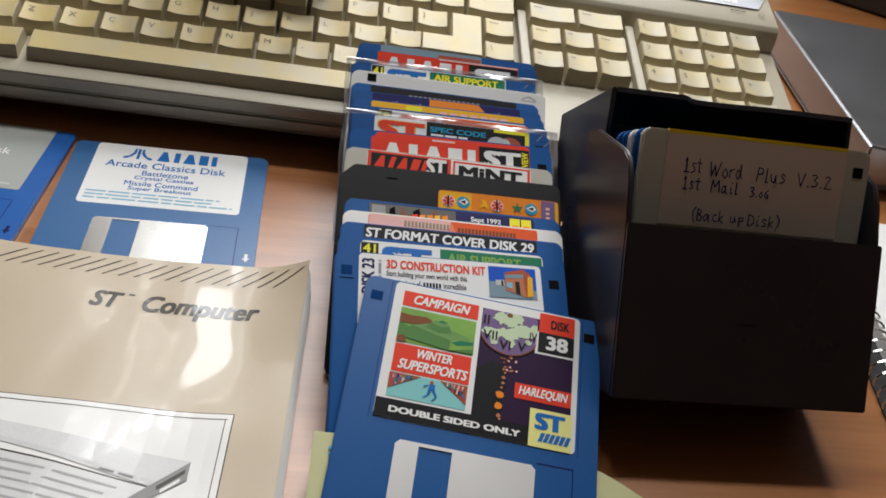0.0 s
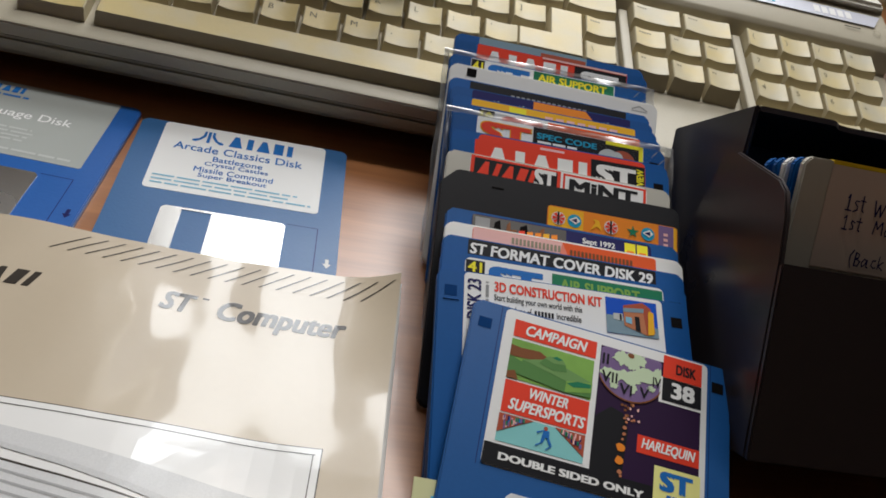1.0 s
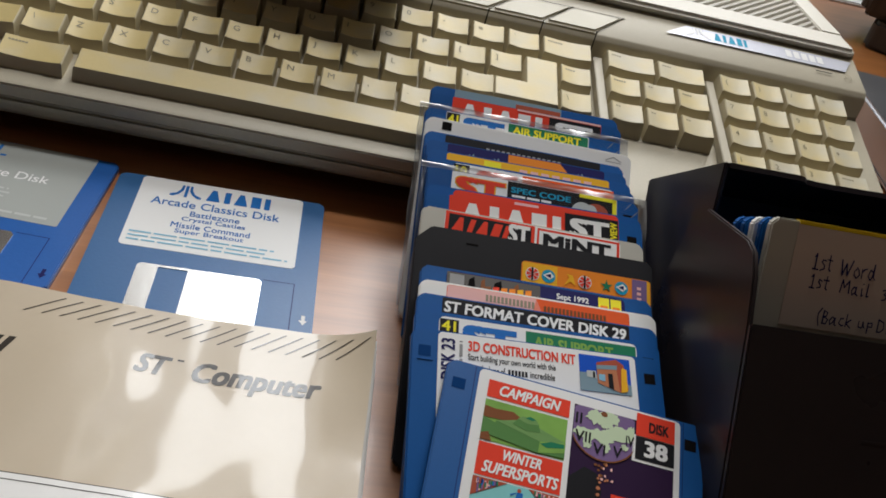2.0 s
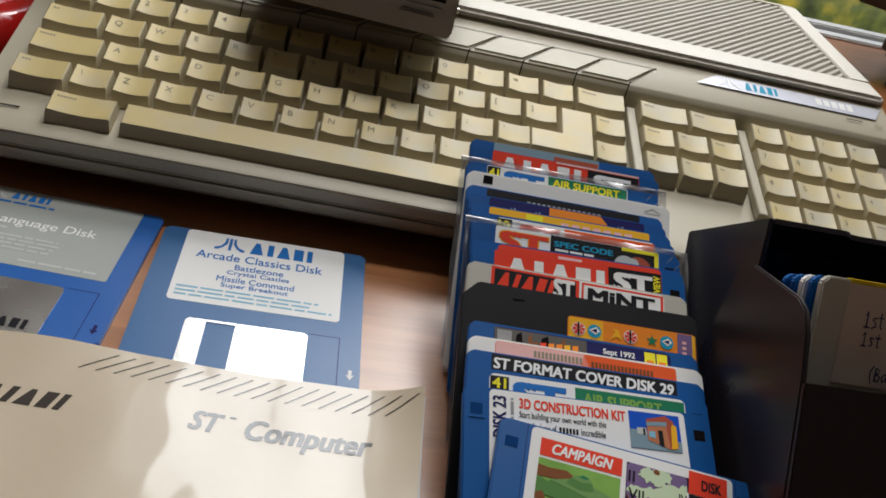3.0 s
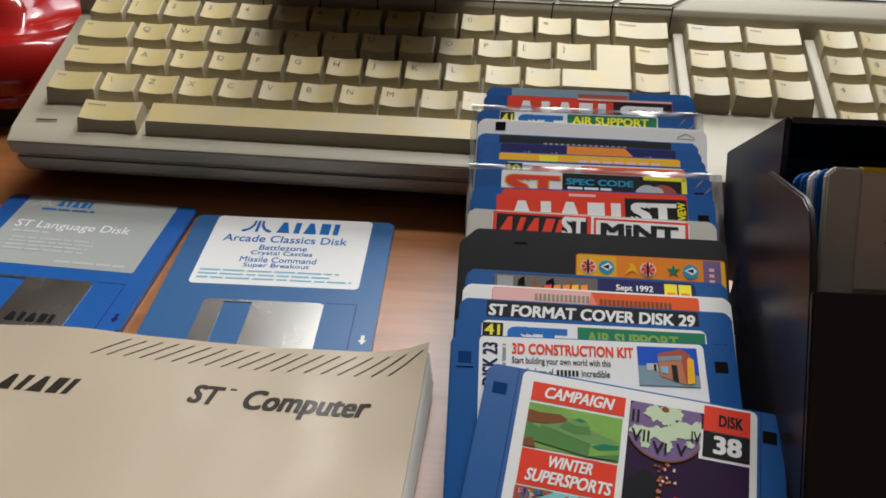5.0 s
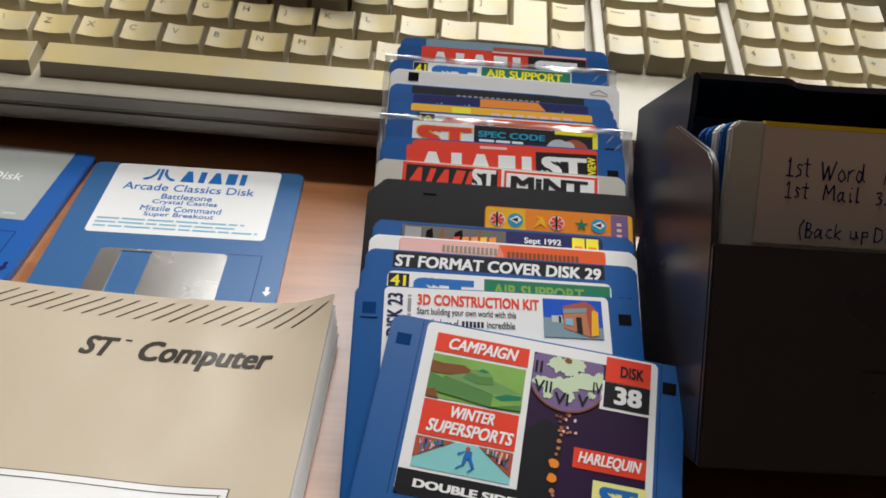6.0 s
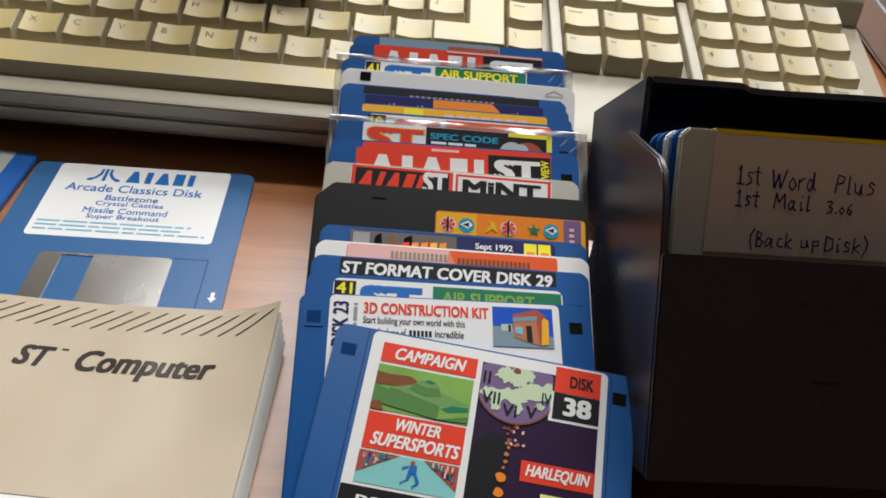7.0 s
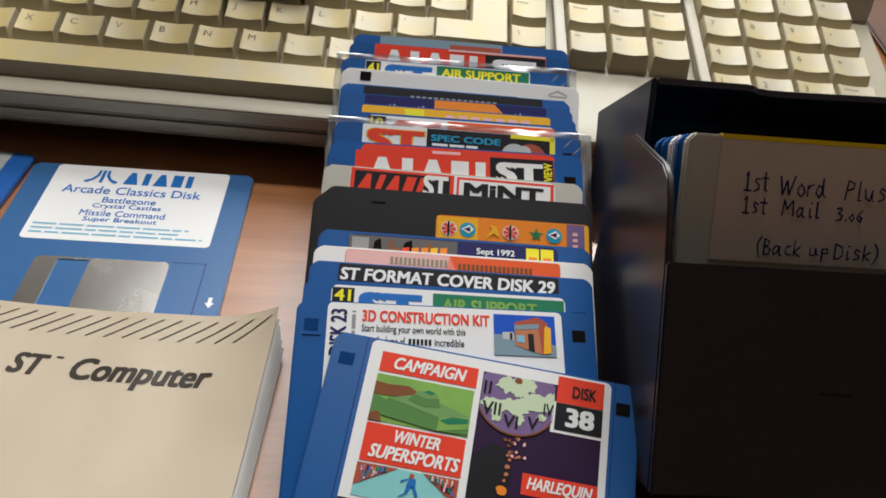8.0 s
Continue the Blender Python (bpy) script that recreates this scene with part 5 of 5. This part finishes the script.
# ---- the black disk box ----
dbox = thing("disk_box", "glossy black plastic disk box with its lid folded open", "disk box", pose(0, 0, 0))
BX0, BX1 = 0.1012, 0.2000
LX0, LX1 = 0.1078, 0.2190
smooth(part("front_panel", prism([(0.2396, 0.0270), (0.2414, 0.0258), (0.2764, 0.0766), (0.2747, 0.0781)], BX0, BX1, "x", 0.0005), BOXBLACK, dbox))
side = [(0.2418, 0.0258), (0.2768, 0.0769), (0.2860, 0.0880), (0.2925, 0.0930), (0.2985, 0.0935), (0.330, 0.0840), (0.338, 0.0790), (0.338, 0.0), (0.2785, 0.0)]
for sx in (BX0, BX1 - 0.002):
    smooth(part("side_wall", prism(side, sx, sx + 0.002, "x", 0.0005), BOXBLACK, dbox))
part("base", joined(box(BX0 + 0.0021, BX1 - 0.0021, 0.2790, 0.3359, 0.0, 0.002), prism([(0.2424, 0.0254), (0.2788, 0.0), (0.2788, 0.0022), (0.2436, 0.0268)], BX0 + 0.0021, BX1 - 0.0021, "x")), BOXBLACK, dbox)
part("moulded_mark", prism([(0.25695, 0.0521), (0.25677, 0.0522), (0.25617, 0.0513), (0.25635, 0.0512)], 0.1450, 0.1540, "x"), BOXBLACK, dbox, "faint raised mark on the front")
part("back_wall", box(BX0 + 0.0021, BX1 - 0.0021, 0.3360, 0.3380, 0.001, 0.046), BOXBLACK, dbox)
# the lid: an open tray tipped back behind the box
A, B, C, D = Vector((0.345, 0.0960)), Vector((0.3990, 0.0540)), Vector((0.3735, 0.0100)), Vector((0.3215, 0.0440))


def strip(p, q, th):
    n = Vector((-(q - p).y, (q - p).x)).normalized() * th
    return [tuple(p), tuple(q), tuple(q + n), tuple(p + n)]


lid = part("lid_back", prism(strip(B, C, -0.002), LX0 + 0.0021, LX1 - 0.0021, "x", 0.0005), BOXBLACK, dbox)
E = A + (B - A) * 0.10
part("lid_top", prism(strip(E, B, -0.002), LX0 + 0.0021, LX1 - 0.0021, "x", 0.0005), BOXBLACK, dbox)
rim = [(LX0 + 0.0021, 0.0), (0.1385, 0.0), (0.1410, 0.025), (0.1440, 0.075), (0.1480, 0.094), (0.1560, 0.096), (0.1680, 0.080), (0.1790, 0.062), (0.1880, 0.058), (LX1 - 0.0021, 0.062)]
n = Vector((-(B - A).y, (B - A).x)).normalized() * -0.002
bm = bmesh.new()
cols = []
for x, q in rim:
    p, e = A + (B - A) * q, E
    cols.append([bm.verts.new((x, *c)) for c in (p, e, e + n, p + n)])
for p, q in zip(cols, cols[1:]):
    for i in range(4):
        bm.faces.new((p[i], p[(i + 1) % 4], q[(i + 1) % 4], q[i]))
bm.faces.new(cols[0])
bm.faces.new(cols[-1])
bmesh.ops.recalc_face_normals(bm, faces=bm.faces[:])
part("lid_lip", bm, BOXBLACK, dbox, "raised lip with a shallow thumb notch")
part("lid_bottom", prism(strip(C, D, -0.002), LX0 + 0.0021, LX1 - 0.0021, "x", 0.0005), BOXBLACK, dbox)
for sx, top in ((LX0, A), (LX1 - 0.002, E)):
    smooth(part("lid_side", prism([tuple(top), tuple(B), tuple(C), tuple(D)], sx, sx + 0.002, "x", 0.0006), BOXBLACK, dbox))
part("lid_foot", box(0.120, 0.205, 0.369, 0.377, 0.0, 0.0100, 0.0005), BOXBLACK, dbox)

boxed = [(GREY_P, PAPER_TAN, "grey floppy disk with hand-lettered label in the black box"), (BLUE, None, "blue floppy disk filed in the black box"), (WHITE_P, None, "pale floppy disk filed in the black box"),
         (BLUE, None, "blue floppy disk filed in the black box"), (BLUE, None, "blue floppy disk filed in the black box")]
STROKES = {"1": "2,8 4,10 4,0/1,0 7,0", "s": "6,6 3,7 2,5 5,3 5,1 1,0", "t": "3,10 3,1 5,0/0,7 6,7", "W": "0,10 2,0 5,8 7,0 11,10", "o": "3,6 1,4 1,1 4,0 6,2 5,5 3,6",
           "r": "1,6 1,0/1,4 3,6 5,6", "d": "5,5 2,6 1,2 3,0 5,2 6,10 6,2 8,0", "P": "1,0 2,10 6,9 6,6 2,5", "l": "2,10 2,0 4,0", "u": "1,6 1,1 4,0 5,2 5,6 6,1 7,0",
           "V": "0,10 3,0 6,10", ".": "1,0 2,1", "3": "1,9 4,10 5,8 3,6 6,4 5,1 1,0", "2": "1,8 3,10 5,8 1,0 7,0", "M": "0,0 1,10 4,4 8,10 9,0",
           "a": "6,5 3,6 1,3 2,0 5,2 6,6 6,1 8,0", "i": "2,6 2,0 4,1/2,9 3,9", "0": "3,6 1,3 3,0 5,3 3,6", "6": "5,9 2,6 1,2 4,0 5,3 2,4",
           "(": "4,12 1,7 1,3 3,-2", ")": "1,12 4,7 4,3 1,-2", "B": "1,0 1,10 5,9 4,6 1,5 6,4 5,0 1,0", "c": "5,6 2,6 1,2 4,0 6,1", "k": "1,10 1,0/6,6 1,3 6,0",
           "p": "1,6 1,-4/1,5 5,6 5,2 1,2", "D": "1,0 1,10 6,8 7,3 4,0 1,0"}


def scrawl(s, x0, y0, x1, height, z, seed):
    """A word in uneven pen strokes, fitted between x0 and x1."""
    rnd = random.Random(seed)
    runs, x = [], 0.0
    for ch in s:
        wide = 0
        for run in STROKES[ch].split("/"):
            pts = [tuple(float(c) for c in p.split(",")) for p in run.split()]
            wide = max(wide, max(p[0] for p in pts))
            runs.append([(x + px + rnd.uniform(-0.4, 0.4), py + rnd.uniform(-0.4, 0.4)) for px, py in pts])
        x += wide + 1.6
    sx, sy = (x1 - x0) / (x - 1.6), height / 10
    out = []
    for run in runs:
        for (ax, ay), (bx, by) in zip(run, run[1:]):
            p, q = Vector((x0 + ax * sx, y0 + ay * sy)), Vector((x0 + bx * sx, y0 + by * sy))
            if (q - p).length > 1e-6:
                n = (q - p).normalized()
                e, n = n * 0.12, Vector((-n.y, n.x)) * rnd.uniform(0.17, 0.26)
                out.append(flat([tuple(c * MM) for c in (p - e - n, q + e - n, q + e + n, p - e + n)], z + len(out) * 0.000001))
    return joined(*out)


for i, (pm, lm, lb) in enumerate(boxed):
    m = pose(0.1058 - i * 0.0006, 0.2990 + i * 0.0036, 0.1032 - i * 0.0026, 61.0 + i * 0.4) @ pose(0, -L, -TH)
    d, s = disk(m, pm, lb, "disks in the box", lm, (9.5, 93.85, 80.0, 60.0) if lm else (10, 93, 80, 40), corner=0.5, black_right=True)
    if lm:
        put(s, "yellow_stripe", box(9.6 * MM, 80 * MM, 93.0 * MM, L + 0.0003, TH - 0.0024, Z1), LABELYEL)
        mm_rect(s, "pale_panel", 9.6, 60.4, 79.9, 92.9, Z1, PAPER_TAN)
        for k, (t, xa, ya, xb, h) in enumerate((("1st", 16.6, 79.6, 23.6, 5.0), ("Word", 27.0, 79.0, 39.6, 5.2), ("Plus", 45.0, 79.0, 56.6, 4.8), ("V.3.2", 61.4, 78.8, 75.4, 4.6),
                                                ("1st", 16.8, 73.6, 23.8, 4.2), ("Mail", 28.2, 73.4, 38.6, 4.2), ("3.06", 43.2, 73.0, 50.8, 3.4),
                                                ("(Back", 22.2, 62.6, 34.6, 4.2), ("up", 37.0, 63.0, 42.4, 3.6), ("Disk)", 44.2, 62.4, 56.6, 4.2))):
            put(s, "lettering", scrawl(t, xa, ya, xb, h, Z2, 30 + k), INKNAVY)

# ---- manual on the desk ----
man = thing("manual", "tan glossy computer manual with a curled cover corner on the desk", "book", pose(-0.0995, 0.1990, 0, 0, 0, -3.5))
MW, ML, MT = 0.1735, 0.242, 0.0080          # centred in x, far edge at y = ML/2 + offset
MY1 = 0.1240
MY0 = MY1 - ML


def wave(x, y):
    """Height of the cover over the desk: gentle waves and a lifted far right corner."""
    cx, cy = max(0.0, x - 0.052) / 0.035, max(0.0, y - 0.070) / 0.054
    lift = 0.0058 * cx * cx * cy + 0.0022 * max(0.0, (x - 0.060) / 0.027) ** 2
    tip = max(0.0, (x - 0.066) / 0.021) * max(0.0, (y - 0.098) / 0.026)
    lift += 0.0016 * tip ** 1.6
    return MT + lift + 0.0006 * math.sin(x * 62 + y * 23 + 1.0) + 0.0003 * math.sin(x * 118 - y * 41) + 0.0009 * noise.noise((x * 24, y * 20, 3)) + 0.00025 * noise.noise((x * 70, y * 45, 8)) - 0.0010 * max(0, -(x + 0.075)) / 0.012


def sheet_grid(x0, y0, x1, y1, nx, ny, dz, thick=0.0):
    bm = bmesh.new()
    g = [[bm.verts.new((x0 + (x1 - x0) * i / nx, y0 + (y1 - y0) * j / ny, wave(x0 + (x1 - x0) * i / nx, y0 + (y1 - y0) * j / ny) + dz)) for i in range(nx + 1)] for j in range(ny + 1)]
    for j in range(ny):
        for i in range(nx):
            bm.faces.new((g[j][i], g[j][i + 1], g[j + 1][i + 1], g[j + 1][i]))
    if thick:
        ext = bmesh.ops.extrude_face_region(bm, geom=bm.faces[:])
        for v in ext["geom"]:
            if isinstance(v, bmesh.types.BMVert):
                v.co.z -= thick
        bmesh.ops.recalc_face_normals(bm, faces=bm.faces[:])
    return bm


def draped(bm, dz):
    """Lay a flat print on the waving cover."""
    big = [e for e in bm.edges if e.calc_length() > 0.012]
    for _ in range(4):
        big = [e for e in bm.edges if e.calc_length() > 0.010]
        if not big:
            break
        bmesh.ops.subdivide_edges(bm, edges=big, cuts=1, use_grid_fill=True)
    bmesh.ops.triangulate(bm, faces=[f for f in bm.faces if len(f.verts) > 4])
    for v in bm.verts:
        v.co.z = wave(v.co.x, v.co.y) + dz
    return bm


cover = smooth(part("cover", sheet_grid(-MW / 2, MY0, MW / 2, MY1, 60, 80, 0.0, 0.0004), COVER, man), 60)
bm = bmesh.new()
bm2 = sheet_grid(-MW / 2 + 0.001, MY0 + 0.001, MW / 2 - 0.0035, MY1 - 0.0025, 20, 24, -0.0012)
for v in bm2.verts:
    v.co.z = min(v.co.z, MT - 0.0004)
ext = bmesh.ops.extrude_face_region(bm2, geom=bm2.faces[:])
for v in ext["geom"]:
    if isinstance(v, bmesh.types.BMVert):
        v.co.z = 0.0012 if v.co.y < 0.108 else 0.0040
bmesh.ops.recalc_face_normals(bm2, faces=bm2.faces[:])
part("page_block", bm2, PAGES, man)
for q in (0.16, 0.32, 0.48, 0.64, 0.82):
    leaf = sheet_grid(0.02, MY0 + 0.002, MW / 2 + 0.0004 + 0.0024 * q, MY1 - 0.0020 - 0.004 * q, 24, 40, 0.0)
    for v in leaf.verts:
        v.co.z = max(0.0012, min(v.co.z - 0.0007 - 0.0004 * q, MT - 0.0005 + (v.co.z - MT) * (1 - q) - (0.0006 + 0.0062 * max(0.0, (v.co.x - 0.07) / 0.018)) * q))
    smooth(part("page", leaf, PAGES, man), 60)
part("back_cover", box(-MW / 2, MW / 2 + 0.0022, MY0, 0.1120, 0.0, 0.0009), COVER, man)
PZ = 0.00012
hatch = []
for i in range(19):
    hx = -0.0345 + i * 0.0060
    hatch.append(flat([(hx, MY1 - 0.0125), (hx + 0.0008, MY1 - 0.0125), (min(hx + 0.0118, 0.0862), MY1 - 0.0030), (min(hx + 0.0110, 0.0856), MY1 - 0.0030)], 0))
part("hatch_lines", draped(joined(*hatch), PZ), COVERINK, man, "row of slanted dark lines")
part("emblem", draped(emblem(-0.0755, 0.0905, -0.0625, 0.0992, 0, 0.0018), PZ), COVERINK, man)
part("trade_bars", draped(trade(-0.0600, 0.0908, -0.0335, 0.0982, 0, 0.0022), PZ), COVERINK, man, "plain dark bars in place of a trade name")
part("lettering", draped(lettering("ST", 0.0078, 0.0926, 0.0192, 0.1018, 0, 0.055, 0.22), PZ), COVERINK, man)
part("lettering", draped(lettering("Computer", 0.0268, 0.0896, 0.0706, 0.1018, 0, 0.055, 0.22), PZ), COVERINK, man)
part("small_print", draped(rect(0.0208, 0.1006, 0.0230, 0.1014, 0), PZ), COVERINK, man)
# framed picture of a computer on the cover
FX0, FX1, FY1, FY0 = -0.0335, 0.0685, 0.0440, -0.070
part("picture_border", draped(rect(FX0 - 0.0010, FY0 - 0.0010, FX1 + 0.0010, FY1 + 0.0010, 0), 0.00008), COVERINK, man)
part("picture_panel", draped(rect(FX0 - 0.0006, FY0 - 0.0006, FX1 + 0.0006, FY1 + 0.0006, 0), 0.00016), COVERWHITE, man)
part("picture_line", draped(joined(rect(FX0 + 0.0010, FY1 - 0.0018, FX1 - 0.0010, FY1 - 0.0015, 0), rect(FX1 - 0.0018, FY0, FX1 - 0.0015, FY1 - 0.0015, 0)), 0.00024), COVERINK, man)


def pict(name, pts, material, dz):
    part(name, draped(flat([(FX0 + x * MM, FY1 - y * MM) for x, y in pts], 0), dz), material, man)


PRINTPALE = mat("pale_halftone_print", (0.70, 0.70, 0.70), 0.25, grain=0.10, grain_scale=1800, coat=1.0)
pict("picture_top", [(2, 8), (31, 11), (92.6, 20), (81.7, 30.4), (33.6, 19.4), (2, 14)], PRINTPALE, 0.00030)
pict("picture_top_shade", [(2, 12.5), (34, 17.6), (84, 28.4), (81.7, 30.4), (33.6, 19.4), (2, 14)], HALFLIGHT, 0.00036)
pict("picture_band", [(2, 17.4), (35.5, 22.6), (81.5, 30.5), (81.2, 31.1), (35.5, 23.3), (2, 18.2)], COVERINK, 0.00042)
pict("picture_keys", [(2, 18.2), (35.5, 23.3), (81.2, 31.1), (66, 47), (2, 36)], PRINTPALE, 0.00042)
for i in range(5):
    x1 = 73 - i * 3.2
    pict("picture_stripe", [(4, 20.6 + i * 3.0), (x1, 32.2 + i * 2.7), (x1 - 0.5, 33.0 + i * 2.7), (4, 21.4 + i * 3.0)], HALFTONE, 0.00048)
for px in (66.0, 72.0):
    pict("picture_mark", [(px, 25.6 + (px - 66) * 0.16), (px + 4.6, 26.4 + (px - 66) * 0.16), (px + 4.4, 27.2 + (px - 66) * 0.16), (px - 0.2, 26.4 + (px - 66) * 0.16)], INKGREY, 0.00048)
pict("picture_side", [(81.7, 30.6), (92.6, 20.2), (92.6, 27.5), (82, 36), (70, 46), (66, 47)], INKGREY, 0.00048)
pict("picture_side_slot", [(84, 30.4), (91.6, 23.2), (91.6, 25.0), (84.4, 32)], COVERINK, 0.00054)
pict("picture_side_label", [(85.4, 31.6), (90.6, 26.8), (90.6, 28.2), (85.6, 33)], COVERWHITE, 0.00054)
pict("picture_shadow", [(2, 36.4), (66, 47.4), (66, 50), (2, 39)], HALFTONE, 0.00048)

# ---- blue book beside the manual ----
book = thing("book", "bright blue glossy paperback book with white page edges on the desk", "book", pose(-0.1915, 0.3290, 0, 0, 0, 3.6))
smooth(part("cover", box(-0.150, 0.0, -0.212, 0.0, 0.0122, 0.0130, 0.0003), BOOKBLUE, book))
part("page_block", box(-0.1485, 0.0006, -0.2105, -0.0006, 0.0010, 0.0121), BOOKPAGES, book)
part("back_cover", box(-0.150, 0.0, -0.212, 0.0, 0.0, 0.0009), BOOKBLUE, book)
part("cover_edge", box(0.00005, 0.0009, -0.2118, -0.0002, 0.0122, 0.0129), BOOKPAGES, book)

# ---- red joystick ----
joy = thing("joystick", "glossy red joystick base with black stick beside the computer", "joystick", pose(-0.272, 0.575, 0, 0, 0, -8))
bm = bmesh.new()
prof = [(0.012, 0.93), (0.0135, 0.98), (0.020, 1.0), (0.0205, 0.985), (0.021, 1.0), (0.030, 0.97), (0.036, 0.91), (0.0385, 0.82), (0.0365, 0.70), (0.036, 0.58), (0.0395, 0.48), (0.046, 0.40), (0.0515, 0.36), (0.0525, 0.33)]
rings, N = [], 48
for z, f in prof:
    ring = []
    for i in range(N):
        a = 2 * math.pi * i / N
        ca, sa = math.cos(a), math.sin(a)
        r = 0.070 * f * (abs(ca) ** 3.2 + abs(sa) ** 3.2) ** (-1 / 3.2)
        lobe = 1 + 0.10 * math.cos(2 * a) * f - 0.07 * math.cos(4 * a) * (0.3 < f < 0.99)
        zz = z + (0.010 * sa * -1 * (z > 0.03)) * (f > 0.5)
        ring.append(bm.verts.new((r * ca * lobe * 1.02, r * sa * 1.22, zz)))
    rings.append(ring)
for a, b in zip(rings, rings[1:]):
    for i in range(N):
        bm.faces.new((a[i], a[(i + 1) % N], b[(i + 1) % N], b[i]))
bm.faces.new(rings[0][::-1])
bm.faces.new(rings[-1])
smooth(part("base", bm, JOYRED, joy), 60)
part("foot_plate", prism(rounded(-0.060, -0.072, 0.060, 0.072, 0.016), 0.0, 0.0122), RUBBER, joy, "black rubber foot plate")
bm = bmesh.new()
rings = []
for z, r in ((0.0522, 0.0225), (0.056, 0.0235), (0.062, 0.020), (0.067, 0.0215), (0.073, 0.018), (0.079, 0.019), (0.085, 0.0155), (0.125, 0.016), (0.150, 0.019), (0.168, 0.018), (0.175, 0.010)):
    rings.append([bm.verts.new((r * math.cos(2 * math.pi * i / 20), r * math.sin(2 * math.pi * i / 20), z)) for i in range(20)])
for a, b in zip(rings, rings[1:]):
    for i in range(20):
        bm.faces.new((a[i], a[(i + 1) % 20], b[(i + 1) % 20], b[i]))
bm.faces.new(rings[-1])
smooth(part("stick", bm, RUBBER, joy), 60)
part("fire_button", prism(rounded(-0.001, -0.061, 0.0125, -0.052, 0.002), 0.030, 0.0480, bevel=0.0005), RUBBER, joy, "black fire button")

# ---- papers, silver case and other things at the back ----
sheet = thing("paper_sheet", "white paper sheet lying flat behind the joystick", "paper", pose(-0.46, 0.62, 0.0, 0, 0, 14))
part("leaf", box(-0.105, 0.105, -0.148, 0.148, 0.0, 0.0006), PAPER, sheet)
sheet = thing("paper_sheet", "corner of a white paper sheet on the desk beside the joystick", "paper", pose(-0.3865, 0.4060, 0.0, 0, 0, 33))
part("leaf", box(-0.075, 0.075, -0.06, 0.06, 0.0, 0.0006), PAPER, sheet)

slab = thing("silver_laptop", "closed silver laptop lying on the desk beside the computer", "laptop", pose(0.3375, 0.6660, 0, 0, 0, -7.0))
smooth(part("lid", box(0.0, 0.320, -0.215, 0.0, 0.0052, 0.0300, 0.0018, 3), SILVER, slab))
smooth(part("base", box(0.001, 0.319, -0.214, -0.001, 0.0015, 0.0050, 0.0012, 2), SILVER, slab))
for fx in (0.03, 0.29):
    for fy in (-0.19, -0.02):
        part("foot", box(fx - 0.006, fx + 0.006, fy - 0.006, fy + 0.006, 0.0, 0.0016), RUBBER, slab)

note = thing("spiral_notebook", "wire-bound notebook with white paper beside the disk box", "notebook", pose(0.2330, 0.2560, 0, 0, 0, -11.5))
part("cover", box(0.0, 0.150, 0.0, 0.160, 0.0, 0.0012), RUBBER, note, "black back cover")
part("page_block", box(0.010, 0.149, 0.001, 0.159, 0.0013, 0.0080), PAPER, note)
for i in range(22):
    bm = bmesh.new()
    ring = []
    for k in range(9):
        a = math.pi * (0.05 + 1.15 * k / 8)
        c = Vector((0.006 + 0.007 * math.cos(a), 0.006 + i * 0.007, 0.0048 + 0.0062 * math.sin(a)))
        ring.append([bm.verts.new(c + Vector((dx, dy, dz))) for dx, dy, dz in ((0.0004, 0, 0.0004), (0, 0.0007, 0), (-0.0004, 0, -0.0004), (0, -0.0007, 0))])
    for p, q in zip(ring, ring[1:]):
        for j in range(4):
            bm.faces.new((p[j], p[(j + 1) % 4], q[(j + 1) % 4], q[j]))
    bmesh.ops.recalc_face_normals(bm, faces=bm.faces[:])
    part("wire_loop", bm, STEEL, note)

stand = thing("monitor_stand", "dark brown plastic monitor on a stepped stand behind the laptop", "monitor stand", pose(0.441, 0.817, 0, 0, 0, -34))
smooth(part("foot", prism(rounded(0.0, 0.0, 0.21, 0.115, 0.008), 0.0, 0.0250, bevel=0.003), DARKBROWN, stand))
smooth(part("collar", prism(rounded(-0.017, 0.004, 0.22, 0.112, 0.010), 0.0251, 0.0500, bevel=0.006), DARKBROWN, stand))
smooth(part("neck", prism(rounded(-0.010, 0.010, 0.21, 0.106, 0.010), 0.0501, 0.0640, bevel=0.003), DARKBROWN, stand))
smooth(part("screen_housing", box(-0.058, 0.27, -0.006, 0.095, 0.0641, 0.58, 0.006), DARKBROWN, stand))
